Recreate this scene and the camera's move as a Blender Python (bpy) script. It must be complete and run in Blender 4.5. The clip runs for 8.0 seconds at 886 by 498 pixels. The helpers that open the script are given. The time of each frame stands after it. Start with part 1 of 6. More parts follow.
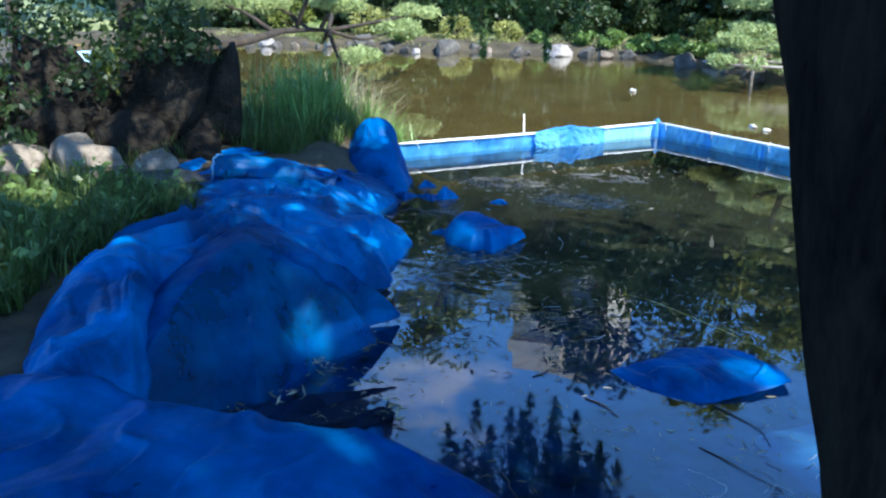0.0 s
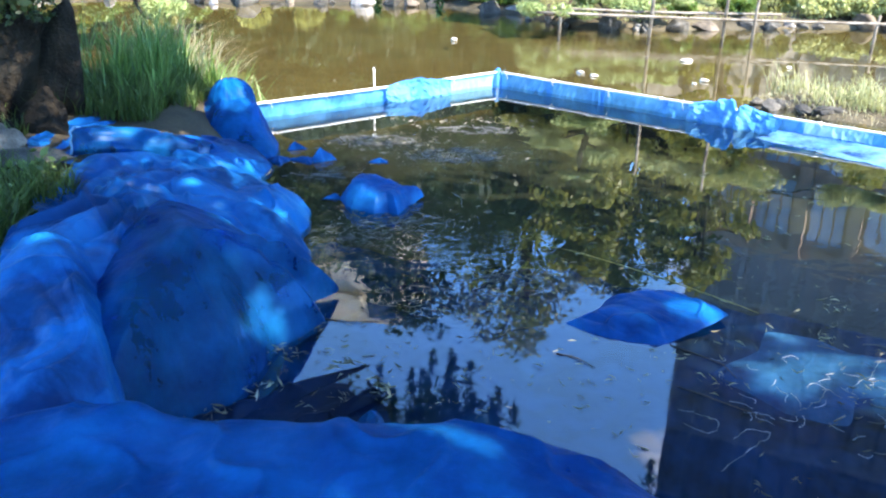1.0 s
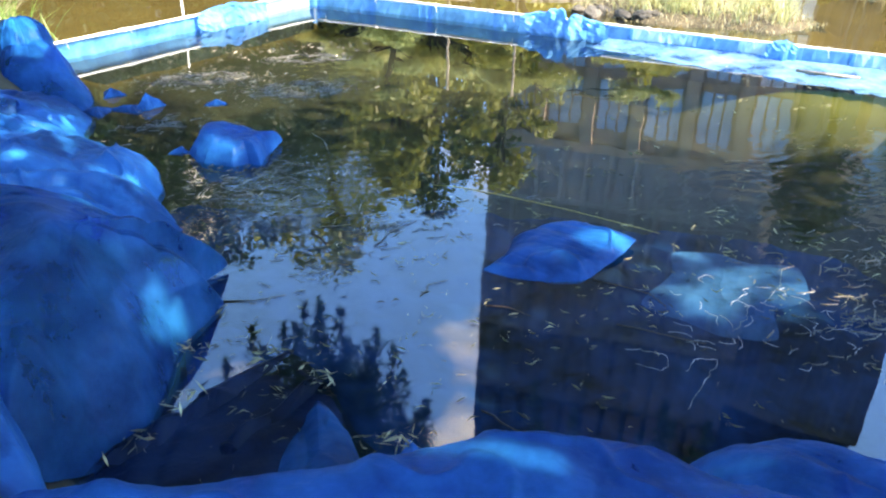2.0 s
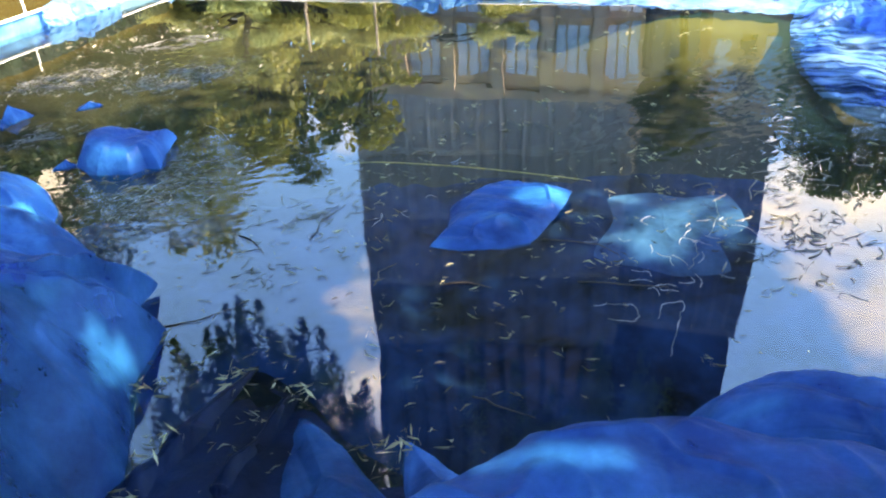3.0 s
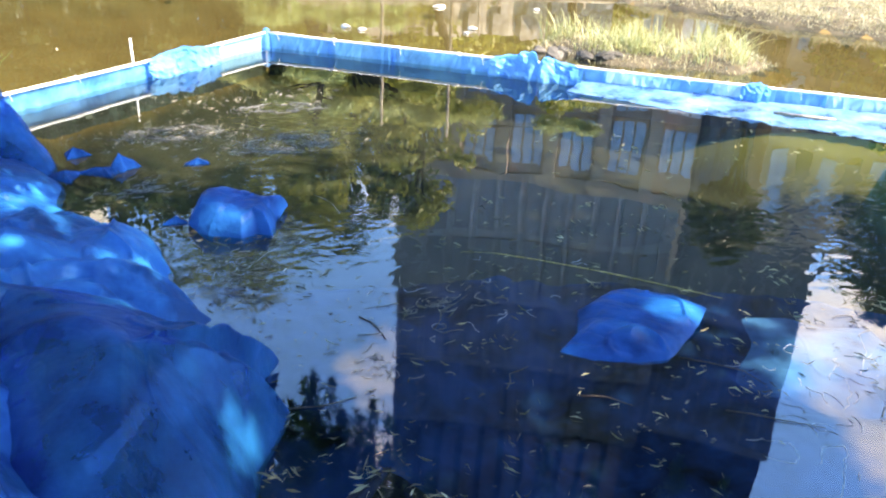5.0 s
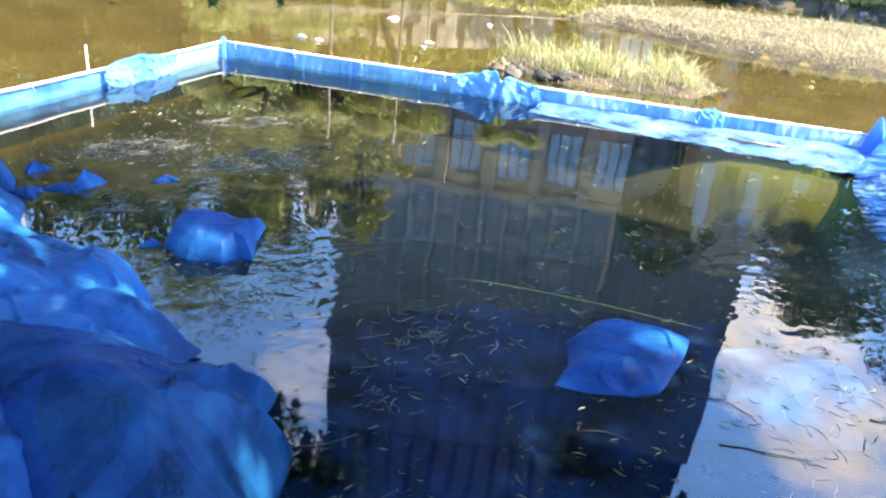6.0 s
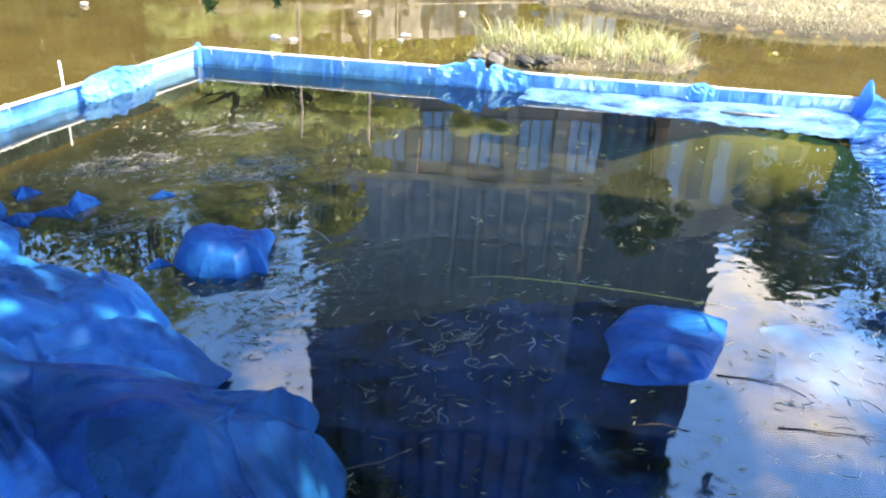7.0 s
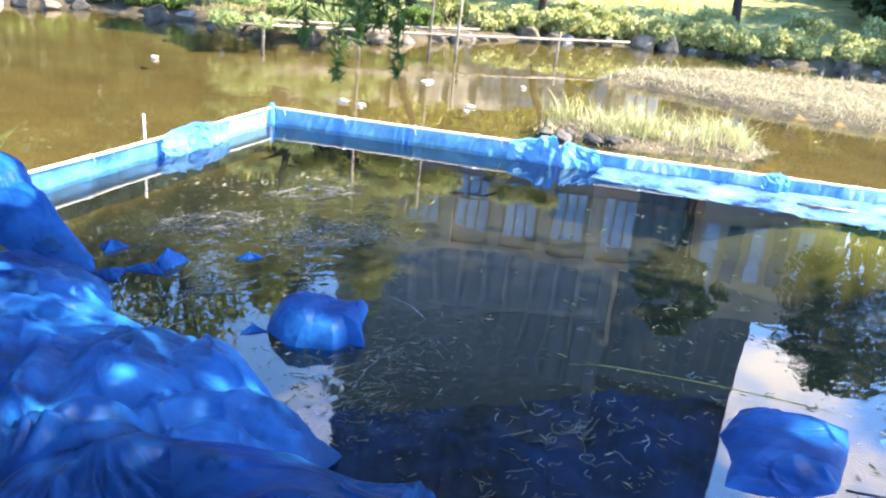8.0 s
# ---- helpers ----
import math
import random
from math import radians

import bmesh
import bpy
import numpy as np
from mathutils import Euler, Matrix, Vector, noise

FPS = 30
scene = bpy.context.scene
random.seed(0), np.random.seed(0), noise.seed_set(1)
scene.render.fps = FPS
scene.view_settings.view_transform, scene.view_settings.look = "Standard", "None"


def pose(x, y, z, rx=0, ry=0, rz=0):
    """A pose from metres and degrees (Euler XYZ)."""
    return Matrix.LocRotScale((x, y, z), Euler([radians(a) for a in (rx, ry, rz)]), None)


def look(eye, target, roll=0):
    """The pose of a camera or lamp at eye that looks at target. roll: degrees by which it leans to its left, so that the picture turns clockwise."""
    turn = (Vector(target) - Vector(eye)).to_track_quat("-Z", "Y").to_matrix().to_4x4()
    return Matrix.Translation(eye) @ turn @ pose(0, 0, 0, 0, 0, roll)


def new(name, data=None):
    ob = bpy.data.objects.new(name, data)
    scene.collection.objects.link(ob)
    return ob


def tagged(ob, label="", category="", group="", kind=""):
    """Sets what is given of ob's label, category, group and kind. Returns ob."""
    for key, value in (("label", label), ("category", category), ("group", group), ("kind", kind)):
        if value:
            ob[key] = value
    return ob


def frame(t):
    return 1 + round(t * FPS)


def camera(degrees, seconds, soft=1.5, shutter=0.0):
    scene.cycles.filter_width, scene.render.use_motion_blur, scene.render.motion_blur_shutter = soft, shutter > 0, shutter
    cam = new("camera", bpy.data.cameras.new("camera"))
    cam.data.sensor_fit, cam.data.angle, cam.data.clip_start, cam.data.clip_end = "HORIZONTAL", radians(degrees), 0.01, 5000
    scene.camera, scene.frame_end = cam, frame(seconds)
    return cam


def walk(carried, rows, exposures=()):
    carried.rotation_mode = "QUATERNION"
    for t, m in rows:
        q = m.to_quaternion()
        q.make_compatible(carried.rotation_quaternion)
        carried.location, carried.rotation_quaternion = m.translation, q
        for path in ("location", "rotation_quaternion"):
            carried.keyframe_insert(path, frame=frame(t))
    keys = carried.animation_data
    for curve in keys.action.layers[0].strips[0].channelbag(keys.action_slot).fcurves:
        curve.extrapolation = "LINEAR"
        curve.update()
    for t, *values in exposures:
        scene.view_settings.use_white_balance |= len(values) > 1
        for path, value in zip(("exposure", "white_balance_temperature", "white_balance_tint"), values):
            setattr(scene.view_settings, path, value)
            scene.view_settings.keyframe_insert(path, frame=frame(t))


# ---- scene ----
cam = camera(56.6, 8.0, 2.2)
PATH = [
    (0, (0.839, 0.259, 1.827), (0.426, 2.102, 1.169), 0.3),
    (0.5, (0.39, 0.291, 1.809), (0.194, 2.162, 1.129), 1.1),
    (1, (0.031, 0.313, 1.857), (0.141, 2.158, 1.092), 1.4),
    (1.5, (-0.197, 0.503, 1.885), (0.115, 2.29, 1.042), -0.9),
    (1.7, (-0.286, 0.619, 1.878), (0.164, 2.351, 0.986), -0.0),
    (2.8, (-0.655, 1.039, 1.891), (0.108, 2.575, 0.863), -0.4),
    (3, (-0.634, 1.069, 1.903), (0.199, 2.56, 0.863), -2.3),
    (3.5, (-0.706, 1.142, 1.906), (0.229, 2.567, 0.859), 1.5),
    (4, (-0.828, 1.185, 1.928), (0.152, 2.655, 0.989), 2.2),
    (4.5, (-0.879, 1.329, 1.897), (0.082, 2.848, 1.02), 3.3),
    (5, (-0.969, 1.466, 1.886), (-0.142, 3.064, 1.012), 3.2),
    (5.2, (-1.055, 1.508, 1.899), (-0.145, 3.081, 1.063), 6.8),
    (6.3, (-1.251, 1.738, 1.981), (-0.233, 3.228, 1.12), 5.3),
    (6.5, (-1.296, 1.801, 1.98), (-0.25, 3.273, 1.12), 4.5),
    (7, (-1.35, 1.913, 1.93), (-0.311, 3.386, 1.062), 3.1),
    (7.5, (-1.45, 2.068, 1.941), (-0.397, 3.515, 1.048), 3.4),
    (8, (-1.641, 2.256, 1.926), (-0.612, 3.808, 1.197), 6.1),
]
walk(cam, [(t, look(eye, target, roll)) for t, eye, target, roll in PATH],
     [(0, 1.4, 5850, 6), (0.5, 2.05, 6300, 8), (1.0, 2.2, 6650, 9), (1.7, 2.36, 7600, 9), (3.0, 2.8, 9500, 11), (4.2, 2.7, 8650, 12), (5.0, 2.48, 8100, 12), (7.0, 2.42, 8000, 11), (8.0, 2.5, 7450, 14)])

# ---- light ----
SUN_AZ, SUN_EL = 125.0, 48.0          # degrees clockwise from +y, and above the horizon
world = bpy.data.worlds.new("sky")
scene.world = world
world.use_nodes = True
wt = world.node_tree
wt.nodes.clear()
w_out = wt.nodes.new("ShaderNodeOutputWorld")
w_bg = wt.nodes.new("ShaderNodeBackground")
w_sky = wt.nodes.new("ShaderNodeTexSky")
w_sky.sky_type = 'NISHITA'
w_sky.sun_disc = False
w_sky.sun_elevation = radians(SUN_EL)
w_sky.sun_rotation = radians(SUN_AZ)
w_sky.air_density = 1.2
w_sky.dust_density = 0.3
w_sky.ozone_density = 3.0
w_coord = wt.nodes.new("ShaderNodeTexCoord")
w_map = wt.nodes.new("ShaderNodeMapping")
w_map.inputs["Scale"].default_value = (1.0, 1.0, 2.2)
w_map.inputs["Location"].default_value = (0.3, 1.7, 0.2)
w_noise = wt.nodes.new("ShaderNodeTexNoise")
w_noise.inputs["Scale"].default_value = 3.6
w_noise.inputs["Detail"].default_value = 5.0
w_noise.inputs["Roughness"].default_value = 0.55
w_ramp = wt.nodes.new("ShaderNodeValToRGB")
w_ramp.color_ramp.elements[0].position = 0.565
w_ramp.color_ramp.elements[1].position = 0.72
w_mix = wt.nodes.new("ShaderNodeMix")
w_mix.data_type = 'RGBA'
w_mix.inputs[7].default_value = (7.1, 7.1, 7.5, 1.0)
wt.links.new(w_coord.outputs["Generated"], w_map.inputs["Vector"])
wt.links.new(w_map.outputs["Vector"], w_noise.inputs["Vector"])
# the bright cumulus bank stands in the east-north-east
w_dot = wt.nodes.new("ShaderNodeVectorMath")
w_dot.operation = 'DOT_PRODUCT'
w_dot.inputs[1].default_value = (0.772, 0.437, 0.462)
w_bank = wt.nodes.new("ShaderNodeMapRange")
w_bank.inputs["From Min"].default_value = 0.988
w_bank.inputs["From Max"].default_value = 0.997
w_bank.inputs["To Max"].default_value = 0.2
w_sum = wt.nodes.new("ShaderNodeMath")
wt.links.new(w_coord.outputs["Generated"], w_dot.inputs[0])
wt.links.new(w_dot.outputs["Value"], w_bank.inputs["Value"])
wt.links.new(w_noise.outputs["Fac"], w_sum.inputs[0])
wt.links.new(w_bank.outputs["Result"], w_sum.inputs[1])
wt.links.new(w_sum.outputs[0], w_ramp.inputs["Fac"])
wt.links.new(w_ramp.outputs["Color"], w_mix.inputs[0])
w_tint = wt.nodes.new("ShaderNodeMix")
w_tint.data_type = 'RGBA'
w_tint.blend_type = 'MULTIPLY'
w_tint.inputs[0].default_value = 1.0
w_tint.inputs[7].default_value = (0.76, 1.18, 1.66, 1.0)
wt.links.new(w_sky.outputs["Color"], w_tint.inputs[6])
wt.links.new(w_tint.outputs[2], w_mix.inputs[6])
wt.links.new(w_mix.outputs[2], w_bg.inputs["Color"])
w_bg.inputs["Strength"].default_value = 0.15
wt.links.new(w_bg.outputs["Background"], w_out.inputs["Surface"])
sun = new("sun", bpy.data.lights.new("sun", 'SUN'))
sun.data.energy = 5.0
sun.data.angle = radians(0.5)
sun.data.color = (1.0, 0.94, 0.84)
az, el = radians(SUN_AZ), radians(SUN_EL)
sun.matrix_world = look((math.sin(az) * math.cos(el) * 30, math.cos(az) * math.cos(el) * 30, math.sin(el) * 30), (0, 0, 0))


# ---- materials ----
def material(name):
    m = bpy.data.materials.new(name)
    m.use_nodes = True
    m.node_tree.nodes.clear()
    out = m.node_tree.nodes.new("ShaderNodeOutputMaterial")
    return m, m.node_tree.nodes, m.node_tree.links, out


def noise_node(nodes, links, scale, detail=6.0, stretch=(1, 1, 1), rough=0.55):
    co = nodes.new("ShaderNodeTexCoord")
    mp = nodes.new("ShaderNodeMapping")
    mp.inputs["Scale"].default_value = stretch
    no = nodes.new("ShaderNodeTexNoise")
    no.inputs["Scale"].default_value = scale
    no.inputs["Detail"].default_value = detail
    no.inputs["Roughness"].default_value = rough
    links.new(co.outputs["Object"], mp.inputs["Vector"])
    links.new(mp.outputs["Vector"], no.inputs["Vector"])
    return no


def ramp_node(nodes, links, source, stops):
    r = nodes.new("ShaderNodeValToRGB")
    while len(r.color_ramp.elements) < len(stops):
        r.color_ramp.elements.new(0.5)
    for e, (p, c) in zip(r.color_ramp.elements, stops):
        e.position, e.color = p, (*c, 1.0)
    links.new(source, r.inputs["Fac"])
    return r


def solid(name, dark, light, scale=4.0, fine=60.0, rough=0.8, bump=0.4, stretch=(1, 1, 1), metallic=0.0, ior=1.45, lift=0.02, low=0.35, high=0.65):
    """Two-tone surface: broad blotches, fine grain and a relief from both."""
    m, nodes, links, out = material(name)
    p = nodes.new("ShaderNodeBsdfPrincipled")
    a = noise_node(nodes, links, scale, 8.0, stretch)
    b = noise_node(nodes, links, fine, 4.0, stretch)
    mix = nodes.new("ShaderNodeMath")
    mix.operation = 'MULTIPLY_ADD'
    mix.inputs[1].default_value = 0.35
    links.new(b.outputs["Fac"], mix.inputs[0])
    sub = nodes.new("ShaderNodeMath")
    sub.operation = 'MULTIPLY_ADD'
    sub.inputs[1].default_value = 0.8
    sub.inputs[2].default_value = -0.07
    links.new(a.outputs["Fac"], sub.inputs[0])
    links.new(sub.outputs[0], mix.inputs[2])
    r = ramp_node(nodes, links, mix.outputs[0], [(low, dark), (high, light)])
    links.new(r.outputs["Color"], p.inputs["Base Color"])
    p.inputs["Roughness"].default_value = rough
    p.inputs["Metallic"].default_value = metallic
    p.inputs["IOR"].default_value = ior
    bp = nodes.new("ShaderNodeBump")
    bp.inputs["Strength"].default_value = bump
    bp.inputs["Distance"].default_value = lift
    links.new(mix.outputs[0], bp.inputs["Height"])
    links.new(bp.outputs["Normal"], p.inputs["Normal"])
    links.new(p.outputs["BSDF"], out.inputs["Surface"])
    return m


def leafy(name, dark, light, rough=0.5, through_part=0.35):
    """Leaves: each one its own tone, with light coming through."""
    m, nodes, links, out = material(name)
    p = nodes.new("ShaderNodeBsdfPrincipled")
    g = nodes.new("ShaderNodeNewGeometry")
    n = noise_node(nodes, links, 1.2, 3.0)
    add = nodes.new("ShaderNodeMath")
    add.operation = 'MULTIPLY_ADD'
    add.inputs[1].default_value = 0.55
    half = nodes.new("ShaderNodeMath")
    half.operation = 'MULTIPLY'
    half.inputs[1].default_value = 0.5
    links.new(n.outputs["Fac"], half.inputs[0])
    links.new(g.outputs["Random Per Island"], add.inputs[0])
    links.new(half.outputs[0], add.inputs[2])
    r = ramp_node(nodes, links, add.outputs[0], [(0.1, dark), (0.85, light)])
    links.new(r.outputs["Color"], p.inputs["Base Color"])
    p.inputs["Roughness"].default_value = rough
    tr = nodes.new("ShaderNodeBsdfTranslucent")
    links.new(r.outputs["Color"], tr.inputs["Color"])
    mx = nodes.new("ShaderNodeMixShader")
    mx.inputs["Fac"].default_value = through_part
    links.new(p.outputs["BSDF"], mx.inputs[1])
    links.new(tr.outputs["BSDF"], mx.inputs[2])
    links.new(mx.outputs["Shader"], out.inputs["Surface"])
    return m


def sheeting(name, dark, light, rough=0.42, through_part=0.15, weave=0.25, damp=False, faded=None, clear=0.0, streak=(1, 1, 0.6), turn=0.0, gloss=0.13, crush=1.0):
    """Woven blue sheeting: fine weave, dust and damp blotches, small creases."""
    m, nodes, links, out = material(name)
    p = nodes.new("ShaderNodeBsdfPrincipled")
    p.inputs["Specular IOR Level"].default_value = gloss
    blot = noise_node(nodes, links, 2.6, 8.0, (1, 1, 1), 0.6)
    r = ramp_node(nodes, links, blot.outputs["Fac"], [(0.36, dark), (0.62, light)])
    if faded:
        oi = nodes.new("ShaderNodeObjectInfo")
        age = nodes.new("ShaderNodeMapRange")
        age.inputs["From Min"].default_value = 0.45
        age.inputs["From Max"].default_value = 1.0
        age.inputs["To Max"].default_value = 0.75
        links.new(oi.outputs["Random"], age.inputs["Value"])
        fx_ = nodes.new("ShaderNodeMix")
        fx_.data_type = 'RGBA'
        links.new(age.outputs["Result"], fx_.inputs[0])
        links.new(r.outputs["Color"], fx_.inputs[6])
        fx_.inputs[7].default_value = (*faded, 1)
        links.new(fx_.outputs[2], p.inputs["Base Color"])
    elif damp:
        wet = noise_node(nodes, links, 1.5, 6.0, (1, 1, 0.5), 0.6)
        wr = ramp_node(nodes, links, wet.outputs["Fac"], [(0.49, (1, 1, 1)), (0.56, (0.34, 0.39, 0.45))])
        mu = nodes.new("ShaderNodeMix")
        mu.data_type = 'RGBA'
        mu.blend_type = 'MULTIPLY'
        mu.inputs[0].default_value = 1.0
        links.new(r.outputs["Color"], mu.inputs[6])
        links.new(wr.outputs["Color"], mu.inputs[7])
        links.new(mu.outputs[2], p.inputs["Base Color"])
    else:
        links.new(r.outputs["Color"], p.inputs["Base Color"])
    crease = noise_node(nodes, links, 9.0, 7.0, (1, 1, 1), 0.6)
    rr = nodes.new("ShaderNodeMapRange")
    rr.inputs["To Min"].default_value = rough - 0.1
    rr.inputs["To Max"].default_value = rough + 0.18
    links.new(crease.outputs["Fac"], rr.inputs["Value"])
    links.new(rr.outputs["Result"], p.inputs["Roughness"])
    fine = noise_node(nodes, links, 260.0, 2.0)
    # crushed plastic: flat facets between sharp ridges, at two sizes
    tc = nodes.new("ShaderNodeTexCoord")
    wob = nodes.new("ShaderNodeMix")
    wob.data_type = 'VECTOR'
    wob.inputs[0].default_value = 0.12
    links.new(tc.outputs["Object"], wob.inputs[4])
    links.new(crease.outputs["Color"], wob.inputs[5])
    prev = None
    for scale, depth in ((4.0, 0.016 * crush), (13.0, 0.007 * crush)):
        vo = nodes.new("ShaderNodeTexVoronoi")
        vo.inputs["Scale"].default_value = scale
        links.new(wob.outputs[1], vo.inputs["Vector"])
        bv = nodes.new("ShaderNodeBump")
        bv.inputs["Strength"].default_value = 0.7
        bv.inputs["Distance"].default_value = depth
        links.new(vo.outputs["Distance"], bv.inputs["Height"])
        if prev:
            links.new(prev.outputs["Normal"], bv.inputs["Normal"])
        prev = bv
    b1 = nodes.new("ShaderNodeBump")
    b1.inputs["Strength"].default_value = 0.3
    b1.inputs["Distance"].default_value = 0.01
    links.new(crease.outputs["Fac"], b1.inputs["Height"])
    links.new(prev.outputs["Normal"], b1.inputs["Normal"])
    b2 = nodes.new("ShaderNodeBump")
    b2.inputs["Strength"].default_value = weave
    b2.inputs["Distance"].default_value = 0.002
    links.new(fine.outputs["Fac"], b2.inputs["Height"])
    links.new(b1.outputs["Normal"], b2.inputs["Normal"])
    links.new(b2.outputs["Normal"], p.inputs["Normal"])
    tr = nodes.new("ShaderNodeBsdfTranslucent")
    links.new(r.outputs["Color"], tr.inputs["Color"])
    mx = nodes.new("ShaderNodeMixShader")
    mx.inputs["Fac"].default_value = through_part
    links.new(p.outputs["BSDF"], mx.inputs[1])
    links.new(tr.outputs["BSDF"], mx.inputs[2])
    if clear:
        # wet film lets what lies under it show
        see = nodes.new("ShaderNodeBsdfTransparent")
        see.inputs["Color"].default_value = (0.1, 0.36, 0.85, 1)
        part_ = nodes.new("ShaderNodeMapRange")
        part_.inputs["From Min"].default_value = 0.35
        part_.inputs["From Max"].default_value = 0.65
        part_.inputs["To Min"].default_value = clear * 0.5
        part_.inputs["To Max"].default_value = clear * 1.4
        veil = noise_node(nodes, links, 5.0, 6.0, streak, 0.65)
        if turn:
            way = veil.inputs["Vector"].links[0].from_node
            way.vector_type = 'TEXTURE'
            way.inputs["Rotation"].default_value = (0, 0, turn)
        links.new(veil.outputs["Fac"], part_.inputs["Value"])
        m3 = nodes.new("ShaderNodeMixShader")
        links.new(part_.outputs["Result"], m3.inputs["Fac"])
        links.new(mx.outputs["Shader"], m3.inputs[1])
        links.new(see.outputs["BSDF"], m3.inputs[2])
        mx = m3
    links.new(mx.outputs["Shader"], out.inputs["Surface"])
    return m


def water_material():
    m, nodes, links, out = material("pond_water")
    clear = nodes.new("ShaderNodeBsdfTransparent")
    clear.inputs["Color"].default_value = (0.62, 0.66, 0.58, 1)
    gloss = nodes.new("ShaderNodeBsdfGlossy")
    gloss.inputs["Roughness"].default_value = 0.0
    gloss.inputs["Color"].default_value = (1, 1, 1, 1)
    fres = nodes.new("ShaderNodeLayerWeight")
    fres.inputs["Blend"].default_value = 0.5
    steep = nodes.new("ShaderNodeMath")
    steep.operation = 'POWER'
    steep.inputs[1].default_value = 5.0
    links.new(fres.outputs["Facing"], steep.inputs[0])
    gain = nodes.new("ShaderNodeMath")
    gain.operation = 'MULTIPLY_ADD'
    gain.inputs[1].default_value = 0.9
    gain.inputs[2].default_value = 0.092
    links.new(steep.outputs[0], gain.inputs[0])
    broad = noise_node(nodes, links, 1.6, 1.0, (1, 1, 1))
    small = noise_node(nodes, links, 7.0, 0.0, (1, 1.4, 1))
    gate = noise_node(nodes, links, 0.55, 2.0)
    gr = ramp_node(nodes, links, gate.outputs["Fac"], [(0.45, (0, 0, 0)), (0.65, (1, 1, 1))])
    mul = nodes.new("ShaderNodeMath")
    mul.operation = 'MULTIPLY'
    links.new(small.outputs["Fac"], mul.inputs[0])
    links.new(gr.outputs["Color"], mul.inputs[1])
    # ruffled patches round a few spots: centre x, y, reach, height
    co = nodes.new("ShaderNodeTexCoord")
    total = None
    for cx, cy, reach, amount in RIPPLES:
        di = nodes.new("ShaderNodeVectorMath")
        di.operation = 'DISTANCE'
        di.inputs[1].default_value = (cx, cy, 0)
        links.new(co.outputs["Object"], di.inputs[0])
        fade = nodes.new("ShaderNodeMapRange")
        fade.interpolation_type = 'SMOOTHSTEP'
        fade.inputs["From Min"].default_value = reach
        fade.inputs["From Max"].default_value = 0.0
        fade.inputs["To Max"].default_value = amount
        links.new(di.outputs["Value"], fade.inputs["Value"])
        src = noise_node(nodes, links, 8.0, 1.5, (0.85, 1.25, 1)).outputs["Fac"]
        m2 = nodes.new("ShaderNodeMath")
        m2.operation = 'MULTIPLY'
        links.new(src, m2.inputs[0])
        links.new(fade.outputs["Result"], m2.inputs[1])
        if total is None:
            total = m2
        else:
            ad = nodes.new("ShaderNodeMath")
            links.new(total.outputs[0], ad.inputs[0])
            links.new(m2.outputs[0], ad.inputs[1])
            total = ad
    b0 = nodes.new("ShaderNodeBump")
    b0.inputs["Filter Width"].default_value = 1.0
    b0.inputs["Strength"].default_value = 1.0
    b0.inputs["Distance"].default_value = 0.004
    links.new(total.outputs[0], b0.inputs["Height"])
    b1 = nodes.new("ShaderNodeBump")
    b1.inputs["Filter Width"].default_value = 1.0
    links.new(b0.outputs["Normal"], b1.inputs["Normal"])
    b1.inputs["Strength"].default_value = 0.12
    b1.inputs["Distance"].default_value = 0.02
    links.new(broad.outputs["Fac"], b1.inputs["Height"])
    b2 = nodes.new("ShaderNodeBump")
    b2.inputs["Filter Width"].default_value = 1.0
    b2.inputs["Strength"].default_value = 0.04
    b2.inputs["Distance"].default_value = 0.006
    links.new(mul.outputs[0], b2.inputs["Height"])
    links.new(b1.outputs["Normal"], b2.inputs["Normal"])
    links.new(b2.outputs["Normal"], gloss.inputs["Normal"])
    links.new(b2.outputs["Normal"], fres.inputs["Normal"])
    mx = nodes.new("ShaderNodeMixShader")
    links.new(gain.outputs[0], mx.inputs["Fac"])
    links.new(clear.outputs["BSDF"], mx.inputs[1])
    links.new(gloss.outputs["BSDF"], mx.inputs[2])
    links.new(mx.outputs["Shader"], out.inputs["Surface"])
    return m


RIPPLES = [(3.6, 4.2, 1.2, 1.7), (0.2, 7.0, 1.2, 2.2), (0.1, 5.2, 0.9, 1.6), (2.6, 4.2, 1.0, 0.7), (2.0, 14.5, 5.5, 1.6)]
WATER = water_material()
EARTH = solid("bank_earth", (0.02, 0.016, 0.009), (0.075, 0.06, 0.034), 3.0, 40.0, 0.95, 0.6)
TARP = sheeting("blue_sheeting", (0.0018, 0.0588, 0.237), (0.0084, 0.163, 0.464), 0.42, damp=True)
WET_TARP = sheeting("wet_blue_sheeting", (0.0006, 0.0273, 0.134), (0.0036, 0.126, 0.433), 0.34, clear=0.24, gloss=0.14, streak=(2.2, 1.2, 1), turn=radians(35))
FADED = sheeting("faded_thin_sheeting", (0.08, 0.36, 0.74), (0.22, 0.58, 0.88), 0.35, 0.4, clear=0.3)
NET = sheeting("streaked_net", (0.03, 0.2, 0.62), (0.22, 0.5, 0.86), 0.4, 0.2, clear=0.74, streak=(2.6, 0.35, 1), turn=radians(-58))
DIM_SKIRT = solid("dim_skirt_sheet", (0.016, 0.02, 0.02), (0.045, 0.055, 0.06), 4.0, 40.0, 0.9, 0.2)
THIN = sheeting("thin_blue_sheeting", (0.05, 0.27, 0.7), (0.14, 0.46, 0.88), 0.35, 0.42, faded=(0.16, 0.5, 0.82), clear=0.34)
PALE_THIN = sheeting("pale_thin_sheeting", (0.28, 0.6, 0.8), (0.45, 0.78, 0.9), 0.35, 0.42, clear=0.2)
